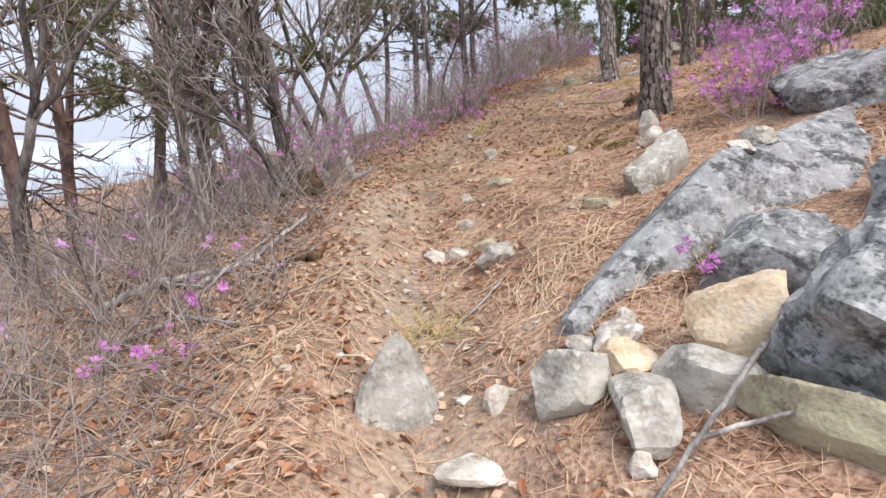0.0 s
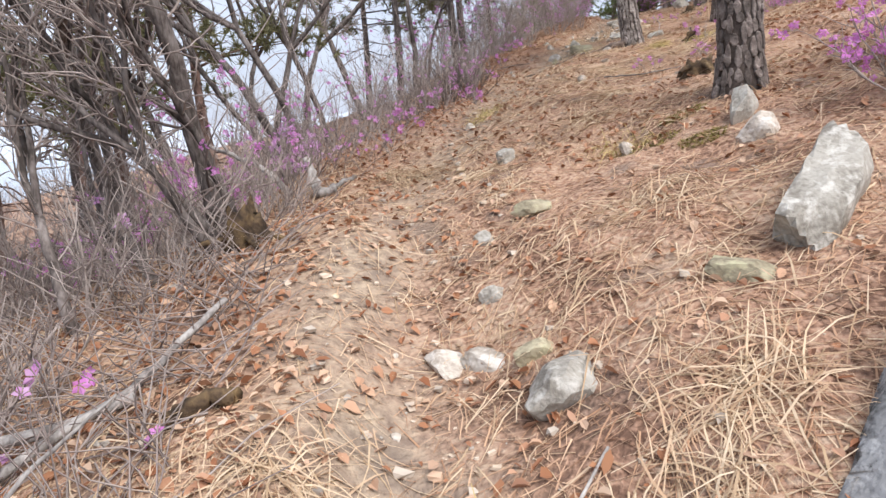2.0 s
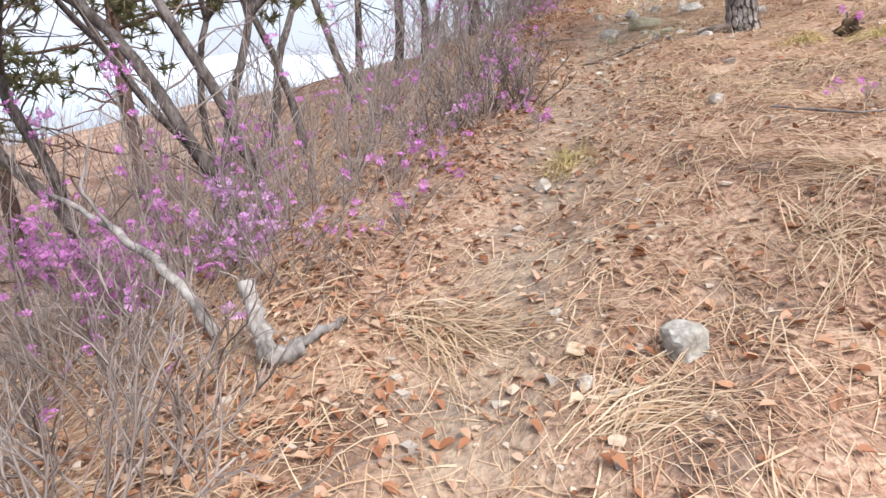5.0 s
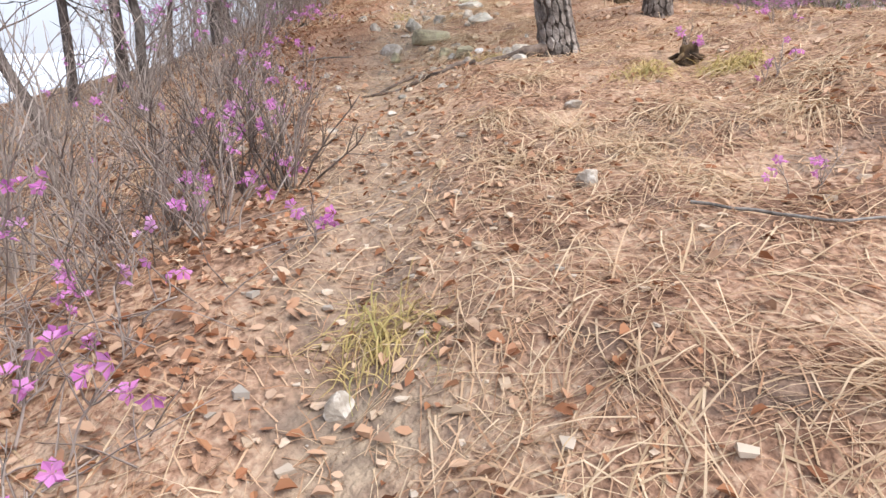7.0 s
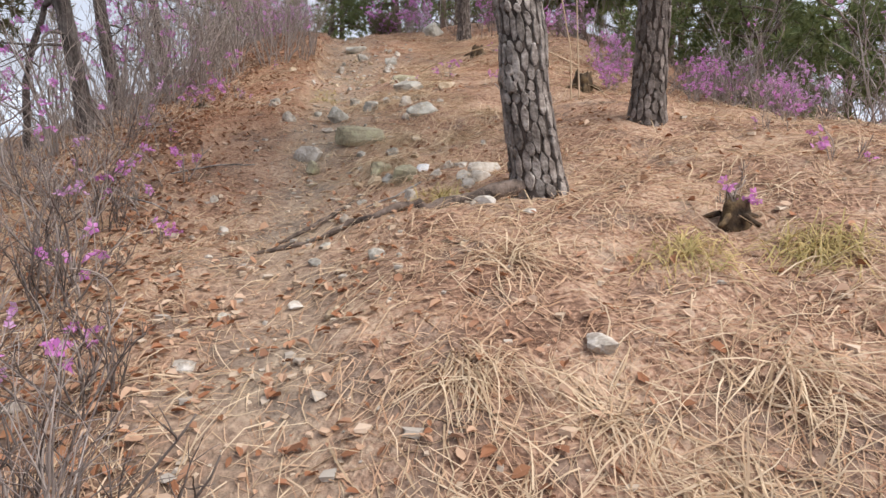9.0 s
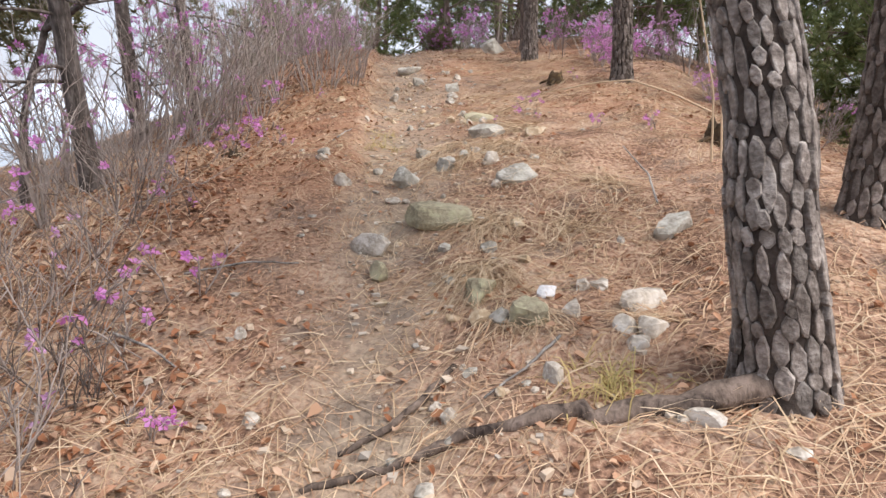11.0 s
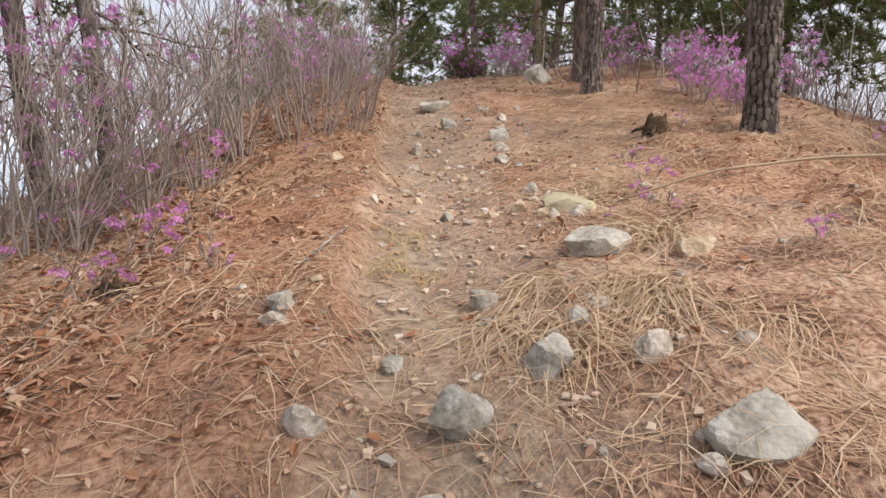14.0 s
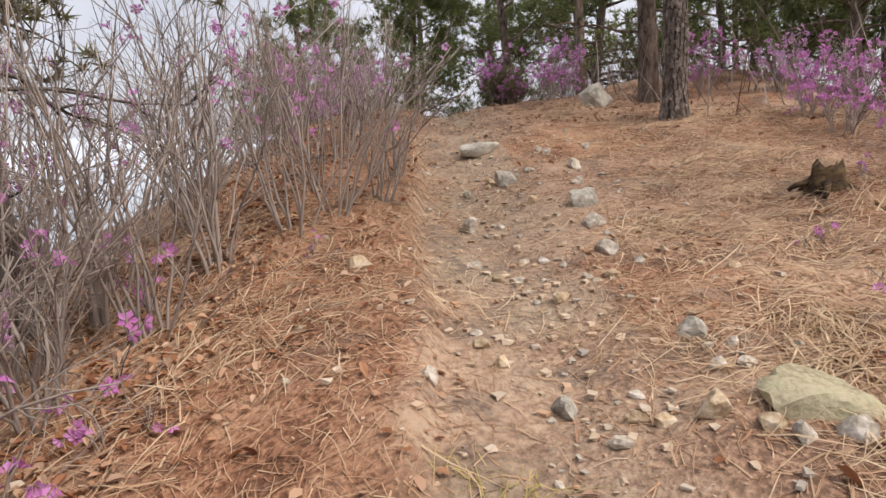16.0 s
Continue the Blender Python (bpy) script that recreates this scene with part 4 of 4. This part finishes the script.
set_out(rich, [(2.35, 4.9, 0.78), (2.75, 5.4, 0.95), (-1.35, 7.95, 0.66), (-2.3, 8.3, 0.95), (3.9, 22.6, 1.2), (4.6, 23.4, 1.3), (5.2, 23.9, 1.2), 
               (7.6, 22.5, 0.9), (8.1, 22.7, 0.9), (7.2, 23.2, 0.9), (8.9, 20.8, 0.8), (9.3, 20.0, 0.85), (8.3, 18.8, 0.75), (7.8, 18.2, 0.8), (8.6, 17.6, 0.9), (7.4, 17.3, 0.7), (3.4, 3.9, 1.1), (3.3, 5.7, 1.2), (-2.7, 6.8, 0.8),
               (6.9, 14.6, 0.6), (7.6, 15.6, 0.7), (5.8, 13.6, 0.45), (5.7, 12.4, 0.45), (6.2, 11.7, 0.6), (6.7, 12.9, 0.6), (5.5, 11.3, 0.4), (6.9, 11.0, 0.7), (-2.4, 8.8, 0.8), (-1.7, 9.6, 0.6)])
SPRIG = "small azalea sprig with a few magenta flowers in the litter"
sprigs = [shrub(0.45, 4, 0.6, 12, SPRIG, None, 0.5, "azalea_sprig", "azalea sprig", "small azaleas by the trail"), shrub(0.35, 4, 0.7, 8, SPRIG, None, 0.5, "azalea_sprig", "azalea sprig", "small azaleas by the trail"),
          shrub(0.5, 3, 0.5, 15, SPRIG, None, 0.6, "azalea_sprig", "azalea sprig", "small azaleas by the trail")]
set_out(sprigs, [(1.12, 2.62, 0.8), (-1.15, 3.6, 0.9), (-1.25, 2.6, 0.8), (-1.2, 3.1, 0.9), (-1.1, 7.55, 1.0), (0.15, 9.3, 0.8), (0.45, 9.1, 0.8), (-0.25, 8.7, 0.9), (-0.45, 8.3, 1.0), (-0.35, 7.9, 0.9), (3.15, 9.3, 0.8), (2.2, 8.2, 0.5),
                 (3.38, 10.25, 0.8), (0.75, 11.6, 1.2), (0.55, 10.6, 0.9), (0.42, 9.8, 0.8), (1.05, 12.8, 1.1), (1.25, 13.3, 0.9), (0.95, 12.2, 0.7), (2.15, 16.1, 1.0), (1.75, 15.8, 0.7), (2.3, 16.9, 0.8), (2.25, 15.75, 0.7), (1.95, 16.4, 0.9), (4.75, 15.5, 0.6), (4.35, 15.35, 0.4), (5.0, 15.9, 0.6),
                 (5.6, 16.7, 0.5), (6.6, 17.1, 0.6), (4.9, 14.6, 0.5), (5.3, 14.2, 0.6), (3.2, 18.1, 0.5), (1.6, 16.9, 0.8), (1.3, 14.6, 0.7), (2.7, 7.3, 0.7), (2.5, 7.6, 0.5), (4.3, 10.2, 0.7), (4.9, 11.0, 0.7)])


# ---- stumps, roots and dead wood ----
def stump(x, y, r, h, label, material=None):
    ob = thing("tree_stump", on_ground(x, y, 0.05), label, "stump")
    sides = 18
    th = np.linspace(0, 2 * np.pi, sides, endpoint=False)
    rows = []
    for s in np.linspace(0, 1, 8):
        rr = r * (1.35 - 0.5 * s) * (1 + 0.18 * np.sin(th * 3 + x * 5) + rng.normal(0, 0.05, sides))
        rows.append(np.stack([rr * np.cos(th), rr * np.sin(th), s * h * (1 + 0.18 * rng.normal(0, 1, sides) * (s > 0.9))], -1))
    rows.append(np.stack([rows[-1][:, 0] * 0.3, rows[-1][:, 1] * 0.3, rows[-1][:, 2] * 0.7], -1))
    V = np.concatenate(rows)
    f = [(i * sides + j, i * sides + (j + 1) % sides, (i + 1) * sides + (j + 1) % sides, (i + 1) * sides + j) for i in range(8) for j in range(sides)] + [tuple(8 * sides + j for j in range(sides))]
    part("wood", mesh_of("wood", V, f, material or BURNT, True), ob)
    for k in range(5):
        a = k * 1.26 + x
        root = Tubes()
        root.add(wander((r * math.cos(a), r * math.sin(a), 0.1), (math.cos(a), math.sin(a), -0.25), r * 1.6, 5, 0.25, -0.04), r * 0.28, 0.012, 6, 0.1)
        part("root", root.mesh("root", material or BURNT), ob)
    return ob


mossy = stump(-1.10, 5.22, 0.10, 0.22, "dark rotten stump with moss at the foot of a bare tree")
for x, y, r, h in ((5.4, 13.6, 0.09, 0.22), (6.3, 17.2, 0.09, 0.20), (2.2, 7.1, 0.10, 0.14), (3.4, 10.15, 0.06, 0.18), (1.85, 15.9, 0.04, 0.12)):
    stump(x, y, r, h, "small dark rotten stump in the litter")


def deadwood(name, lines, label, category, material=None):
    ob = thing(name, (0, 0, 0), label, category)
    for i, (pts, r0, r1) in enumerate(lines):
        p = np.array([(x, y, float(ground_z(x, y)) + h) for x, y, h in pts])
        u = np.linspace(0, len(p) - 1, 14)
        q = np.stack([np.interp(u, np.arange(len(p)), p[:, k]) for k in range(3)], -1)
        q[1:-1] += rng.normal(0, r0 * 0.22, (12, 3))
        t = Tubes()
        t.add(q, r0, r1, 8, 0.10)
        part("branch" if i else "stem", t.mesh("stem", material or DEADWOOD), ob)
    return ob


deadwood("dead_stump", [([(-1.06, 7.02, 0.32), (-1.0, 6.95, 0.15), (-0.96, 6.9, 0.03), (-0.82, 6.92, 0.02)], 0.035, 0.045), ([(-0.95, 6.9, 0.03), (-0.78, 6.95, 0.03), (-0.66, 7.0, 0.02)], 0.03, 0.012)], "bleached silver-grey dead wood snag on the litter", "dead wood")
deadwood("dead_branch", [([(-1.25, 7.2, 0.05), (-1.55, 7.45, 0.35), (-1.9, 7.75, 0.65), (-2.3, 8.0, 0.95)], 0.030, 0.014), ([(-1.9, 7.75, 0.65), (-2.0, 7.7, 0.9), (-1.95, 7.8, 1.15)], 0.013, 0.004)], "pale dead branch slanting out of the brush", "dead branch")
deadwood("fallen_branch", [([(-1.5, 3.6, 0.05), (-1.15, 3.95, 0.06), (-0.95, 4.35, 0.12)], 0.019, 0.013)], "grey fallen branch lying in the brush", "dead branch")
deadwood("fallen_branch", [([(0.48, 1.55, 0.02), (0.75, 1.72, 0.10), (0.98, 1.86, 0.22)], 0.008, 0.011), ([(0.72, 1.70, 0.08), (0.95, 1.68, 0.12), (1.15, 1.66, 0.12)], 0.009, 0.005), ([(0.40, 1.45, 0.01), (0.6, 1.46, 0.04), (0.8, 1.44, 0.02)], 0.014, 0.008)], "forked pale dead branch lying by the stones", "dead branch")
deadwood("fallen_branch", [([(-2.15, 3.75, 0.05), (-1.8, 3.85, 0.07), (-1.45, 3.8, 0.05), (-1.15, 3.9, 0.04)], 0.030, 0.018), ([(-1.8, 3.85, 0.07), (-1.6, 3.6, 0.12), (-1.35, 3.45, 0.10)], 0.016, 0.006)], "weathered grey dead branch lying across the brush", "dead branch")
deadwood("fallen_branch", [([(-1.75, 3.1, 0.04), (-1.4, 3.2, 0.08), (-1.05, 3.05, 0.03)], 0.016, 0.008), ([(-1.4, 3.2, 0.08), (-1.2, 3.4, 0.2), (-1.0, 3.5, 0.28)], 0.010, 0.004)], "weathered grey forked branch lying on needle litter", "dead branch")
deadwood("rotten_log", [([(-0.98, 3.72, 0.02), (-0.86, 3.76, 0.04), (-0.76, 3.78, 0.03)], 0.035, 0.028)], "short dark rotten piece of wood in the litter", "dead wood", BURNT)
deadwood("tree_root", [([(2.86, 11.06, 0.06), (2.62, 11.13, 0.035), (2.40, 11.30, 0.025), (2.2, 11.38, 0.015), (2.0, 11.50, 0.005)], 0.055, 0.022), ([(2.0, 11.50, 0.005), (1.75, 11.6, 0.01), (1.45, 11.66, 0.0)], 0.022, 0.012)], "exposed grey root running across the trail from a pine", "root", ROUGH_BARK)
deadwood("tree_root", [([(2.15, 11.95, 0.0), (1.95, 11.82, 0.025), (1.78, 11.77, 0.02), (1.62, 11.80, 0.0)], 0.016, 0.012)], "thin exposed root looping out of the trail", "root", ROUGH_BARK)
for pts in ([(1.25, 13.6, 0.02), (1.6, 13.5, 0.03), (1.85, 13.35, 0.02)], [(2.55, 11.8, 0.01), (2.35, 11.72, 0.02), (2.1, 11.62, 0.02)], [(0.05, 3.0, 0.02), (0.2, 3.15, 0.03), (0.35, 3.3, 0.02)], [(0.9, 12.9, 0.1), (1.05, 12.75, 0.05), (1.15, 12.6, 0.02)],
            [(1.75, 8.3, 0.02), (2.0, 7.9, 0.03), (2.3, 7.75, 0.02)], [(3.9, 12.7, 0.05), (4.0, 12.9, 0.15), (3.95, 13.1, 0.3)], [(2.7, 15.6, 0.02), (2.85, 15.75, 0.03), (3.0, 15.95, 0.02)]):
    deadwood("stick", [(pts, 0.007, 0.004)], "bare dry stick lying on the ground", "stick")
deadwood("dry_cane", [([(5.0, 13.3, 0.0), (5.0, 13.35, 0.5), (4.92, 13.45, 1.05), (4.8, 13.5, 1.5)], 0.009, 0.004), ([(5.1, 13.3, 0.0), (5.12, 13.4, 0.6), (5.1, 13.45, 1.3)], 0.009, 0.004)], "tall straw-coloured dry cane stalks", "cane", STRAW)
deadwood("dry_cane", [([(5.4, 13.7, 0.22), (5.2, 14.0, 0.36), (5.0, 14.3, 0.43), (4.8, 14.6, 0.43), (4.55, 14.95, 0.34), (4.3, 15.3, 0.15)], 0.010, 0.005)], "arching straw-coloured dry stalk", "cane", STRAW)


# ---- dry grass tussocks ----
def tussock(x, y, n, length, label, way=None, material=None, rise=0.9):
    n = int(n * 1.35)
    a = rng.uniform(0, 6.28, n) if way is None else way + rng.normal(0, 0.55, n)
    r = rng.uniform(0, 0.20, n)
    b = rng.uniform(0, 6.28, n)
    rise = rise * 0.62 if material is None else rise
    me = blades("dry_grass_tussock", x + r * np.cos(b), y + r * np.sin(b), a, length * rng.uniform(0.5, 1.15, n), rng.uniform(0.003, 0.0082, n), rise * rng.uniform(0.3, 1.1, n), rise * rng.uniform(0.8, 1.3, n), material or STRAW, 4)
    tagged(new("dry_grass_tussock", me), label, "dry grass", "tussocks of dry grass")


TUS = "tussock of long bleached dry grass fallen over the ground"
for x, y, n, ln, way in (
        (0.75, 3.35, 90, 0.36, None), (0.55, 3.05, 60, 0.30, None), (1.0, 4.7, 70, 0.32, None), (0.4, 5.6, 60, 0.28, None), (1.2, 6.8, 80, 0.36, None), (-0.35, 6.95, 130, 0.55, -0.4), (0.2, 6.2, 70, 0.4, 0.3),
        (1.6, 7.2, 90, 0.45, 2.6), (1.50, 9.20, 75, 0.24, None), (1.96, 9.42, 80, 0.25, None), (2.05, 8.98, 95, 0.27, None), (1.98, 8.50, 70, 0.23, None), (2.5, 9.3, 70, 0.30, -2.2), (1.75, 9.9, 80, 0.35, -2.0), (2.9, 8.8, 110, 0.4, -2.6), (2.3, 10.4, 80, 0.35, None), (3.3, 9.1, 90, 0.4, None),
        (2.75, 12.75, 170, 0.55, -2.3), (2.55, 12.15, 90, 0.35, -1.9), (3.1, 13.3, 140, 0.50, -2.4), (3.45, 14.55, 80, 0.45, -1.9), (3.3, 14.75, 60, 0.4, -2.5), (3.65, 14.95, 80, 0.5, -2.7), (3.98, 14.65, 170, 0.5, -2.6),
        (4.5, 15.2, 130, 0.5, -3.0), (4.2, 14.2, 50, 0.4, -2.6), (4.9, 16.2, 90, 0.35, -2.2), (4.6, 15.9, 90, 0.3, None), (5.3, 17.6, 70, 0.35, None), (3.4, 13.0, 90, 0.45, -1.8), (4.0, 13.3, 90, 0.4, None), (3.05, 11.75, 60, 0.35, 2.9), (-0.55, 3.4, 70, 0.35, None), (-0.75, 2.7, 80, 0.35, None)):
    tussock(x, y, n, ln, TUS, way)
for x, y, n in ((-0.1, 3.05, 70), (0.55, 8.3, 110), (2.5, 11.45, 90), (3.35, 9.7, 220), (2.9, 10.0, 120), (3.3, 15.95, 26), (3.15, 15.5, 30), (1.2, 5.9, 60)):
    tussock(x, y, n, 0.20, "small greenish-gold grass tuft", None, TUFT, 1.6)

def moss_patch(x, y, z, r, n, label):
    a, d = rng.uniform(0, 6.28, n), r * np.sqrt(rng.uniform(0, 1, n))
    px, py = x + d * np.cos(a), y + 0.6 * d * np.sin(a)
    base = ground_z(px, py) if z is None else np.full(n, z) + rng.normal(0, r * 0.45, n)
    me = blades("moss_patch", px, py, rng.uniform(0, 6.28, n), rng.uniform(0.012, 0.035, n), rng.uniform(0.004, 0.008, n), rng.uniform(0.2, 1.0, n), rng.uniform(0, 0.5, n), MOSS, 2, base)
    tagged(new("moss_patch", me), label, "moss")


moss_patch(1.16, 2.72, 1.0, 0.09, 420, "yellow-green moss growing on a grey rock ledge")
for x, y, r in ((1.32, 5.75, 0.18), (1.52, 5.45, 0.14), (1.62, 6.0, 0.16)):
    moss_patch(x, y, None, r, 500, "low olive moss on the ground below a pine")

# ---- litter that covers the ground ----
def field_spots(n, keep):
    x, y = scatter(n, (-3.2, 8.5), (0.2, 23.5))
    ok = rng.uniform(0, 1, n) < keep(x, y)
    return x[ok], y[ok]


def patchy(x, y, s, seed, lo=-0.2):
    return np.clip((value_noise(x * s, y * s, seed) - lo) * 1.6, 0.06, 1)


x, y = field_spots(170000, lambda x, y: off_trail(x, y) * np.clip(1.25 - 0.015 * y, 0.4, 1))
n = len(x)
tagged(new("needle_litter", blades("needle_litter", x, y, rng.uniform(0, 6.28, n), rng.uniform(0.05, 0.17, n), rng.uniform(0.003, 0.0065, n), rng.uniform(0.0, 0.5, n), rng.uniform(0.1, 0.6, n), NEEDLES, 2)), "fallen brown pine needles covering the slope", "needle litter", kind="stuff")
x, y = field_spots(120000, lambda x, y: bank_red(x, y) * patchy(x, y, 1.7, 47, -0.45))
n = len(x)
tagged(new("red_needle_litter", blades("red_needle_litter", x, y, rng.uniform(0, 6.28, n), rng.uniform(0.04, 0.13, n), rng.uniform(0.003, 0.006, n), rng.uniform(0.1, 0.6, n), rng.uniform(0.1, 0.6, n), RED_NEEDLES, 2)), "rust-red fallen pine needles on the bank beside the trail", "needle litter", kind="stuff")
x, y = field_spots(105000, lambda x, y: off_trail(x, y) * patchy(x, y, 1.1, 21, -0.35))
n = len(x)
tagged(new("dry_grass", blades("dry_grass", x, y, rng.normal(-1.6, 1.3, n), rng.uniform(0.10, 0.34, n), rng.uniform(0.003, 0.0078, n), rng.uniform(0.05, 0.75, n), rng.uniform(0.3, 0.95, n), STRAW, 3)), "flattened straw-coloured dry grass over the slope", "dry grass", kind="stuff")


def leaf_mesh(name, x, y, size, material):
    """Curled dry leaves lying at every tilt."""
    n = len(x)
    a = rng.uniform(0, 6.28, n)
    u = np.stack([np.cos(a), np.sin(a), rng.normal(0, 0.35, n)], -1)
    w = np.stack([-np.sin(a), np.cos(a), rng.normal(0, 0.35, n)], -1)
    c = np.stack([x, y, ground_z(x, y) + 0.008 + 0.012 * rng.uniform(0, 1, n)], -1)
    up = np.array([0, 0, 1.0])
    s = size[:, None]
    curl = rng.uniform(0.0, 0.35, n)[:, None]
    v = np.stack([c - u * s * 0.5, c - u * s * 0.15 + w * s * 0.30 + up * s * curl, c + u * s * 0.25 + w * s * 0.24 + up * s * curl, c + u * s * 0.55, c + u * s * 0.22 - w * s * 0.25 + up * s * curl, c - u * s * 0.18 - w * s * 0.29 + up * s * curl], 1).reshape(-1, 3)
    o = np.arange(n)[:, None] * 6
    f = np.concatenate([o + np.array([[0, 3, 2, 1]]), o + np.array([[0, 5, 4, 3]])])
    return mesh_of(name, v, f, material)


def leafy(x, y):
    d = x - edge_x(y)
    return (1 - 0.65 * rise(y, 9.5, 12) * (d > 0.9)) * np.clip(0.09 + 0.85 * np.exp(-((d - 0.7) / 0.95) ** 2) + 0.3 * (value_noise(x * 0.8, y * 0.8, 31) > 0.25), 0, 1) * off_trail(x, y)


x, y = field_spots(120000, leafy)
tagged(new("leaf_litter", leaf_mesh("leaf_litter", x, y, rng.uniform(0.018, 0.060, len(x)), LEAF)), "curled brown oak leaves scattered over the slope", "leaf litter", kind="stuff")


def pebble_mesh(name, x, y, size, material):
    n = len(x)
    box = np.array([(a, b, c) for c in (-.4, .45) for a, b in ((-.5, -.45), (.5, -.4), (.42, .5), (-.45, .42))], float)
    v = box[None] * rng.uniform(0.4, 1.25, (n, 8, 3)) * np.array([1, 0.75, 0.42])
    a = rng.uniform(0, 6.28, n)
    ca, sa = np.cos(a)[:, None], np.sin(a)[:, None]
    s = size[:, None]
    out = np.stack([x[:, None] + s * (v[:, :, 0] * ca - v[:, :, 1] * sa), y[:, None] + s * (v[:, :, 0] * sa + v[:, :, 1] * ca), ground_z(x, y)[:, None] + s * (v[:, :, 2] + 0.15)], -1).reshape(-1, 3)
    q = np.array([(3, 2, 1, 0), (4, 5, 6, 7), (0, 1, 5, 4), (1, 2, 6, 5), (2, 3, 7, 6), (3, 0, 4, 7)])
    f = (np.arange(n)[:, None, None] * 8 + q[None]).reshape(-1, 4)
    return mesh_of(name, out, f, material)


x, y = field_spots(70000, lambda x, y: 0.06 + 0.7 * np.exp(-((x - trail_x(y) - 0.15) / 0.6) ** 2) * np.clip(0.62 + 0.05 * (y - 6), 0.6, 1))
tagged(new("gravel", pebble_mesh("gravel", x, y, 0.009 + 0.05 * rng.uniform(0, 1, len(x)) ** 3.5, PEBBLE)), "small tan pebbles and chips on the trail", "gravel", kind="stuff")

# larger broken chips along the upper trail
for _ in range(170):
    y = rng.uniform(10.5, 20.8)
    x = float(trail_x(y)) + rng.normal(0.5, 0.6)
    k = int(rng.integers(0, 4))
    stone(x, y, 0.035 + 0.085 * rng.uniform(0, 1) ** 2, (STONE, PALE, TAN, PALE)[k], ("small grey chip of stone on the trail", "small pale chip of stone on the trail", "small tan chip of stone on the trail", "small pale chip of stone on the trail")[k], rng.uniform(0.4, 0.8), detail=2)
for _ in range(22):
    y = rng.uniform(2.2, 9.5)
    stone(float(trail_x(y)) + rng.normal(0.1, 0.35), y, rng.uniform(0.03, 0.075), (PALE, TAN)[int(rng.integers(0, 2))], "small pale chip of stone on the trail", rng.uniform(0.3, 0.7), detail=2)

# twigs and brush debris over the brink
t = Tubes()
for _ in range(1700):
    y = rng.uniform(0.4, 5.5)
    x = float(edge_x(y)) + rng.uniform(-1.6, 0.75)
    a = rng.uniform(0, 6.28)
    t.add(wander((x, y, float(ground_z(x, y)) + 0.015), (math.cos(a), math.sin(a), rng.uniform(0.0, 0.9)), rng.uniform(0.15, 0.6), 4, 0.35), 0.0045, 0.0018, 3)
for _ in range(2700):
    y = 0.3 + 21.7 * rng.uniform(0, 1) ** 1.5
    x = float(edge_x(y)) - rng.uniform(-0.7, 3.2)
    z = float(ground_z(x, y))
    a = rng.uniform(0, 6.28)
    t.add(wander((x, y, z + 0.01), (math.cos(a), math.sin(a), rng.uniform(0.1, 2.2)), rng.uniform(0.2, 0.75), 4, 0.3), 0.0035, 0.0015, 3)
tagged(new("brush", t.mesh("brush", TWIG)), "fine grey dead twigs standing thick over the brink", "brush", kind="stuff")
x, y = rng.uniform(-26, -3.2, 9000), rng.uniform(0, 40, 9000)
n = len(x)
tagged(new("slope_brush", blades("slope_brush", x, y, rng.uniform(0, 6.28, n), rng.uniform(0.3, 0.9, n), rng.uniform(0.008, 0.02, n), rng.uniform(0.8, 2.2, n), rng.uniform(0, 0.4, n), TWIG, 3)), "grey-brown leafless brush covering the lower slope", "brush", kind="stuff")
x, y = rng.uniform(8, 20, 5000), rng.uniform(0, 30, 5000)
n = len(x)
tagged(new("slope_brush", blades("slope_brush", x, y, rng.uniform(0, 6.28, n), rng.uniform(0.3, 0.9, n), rng.uniform(0.008, 0.02, n), rng.uniform(0.8, 2.0, n), rng.uniform(0, 0.4, n), TWIG, 3)), "grey-brown leafless brush on the far side", "brush", kind="stuff")


# ---- small evergreen at the crest ----
juniper = thing("juniper_shrub", on_ground(7.3, 23.3), "small round olive-green evergreen shrub on the crest", "evergreen shrub")
c = rng.normal(0, 1, (420, 3))
c = c / np.linalg.norm(c, axis=1)[:, None] * rng.uniform(0.3, 1.0, (420, 1)) * np.array([0.42, 0.42, 0.34]) + np.array([0, 0, 0.34])
part("foliage", needle_mesh("foliage", c, 0.10, OLIVE, 12), juniper)
t = Tubes()
for k in range(6):
    t.add(wander((0, 0, -0.05), (math.cos(k), math.sin(k), 1.2), 0.5, 5, 0.2), 0.014, 0.004, 5)
part("stem", t.mesh("stem", GREY_BARK), juniper)
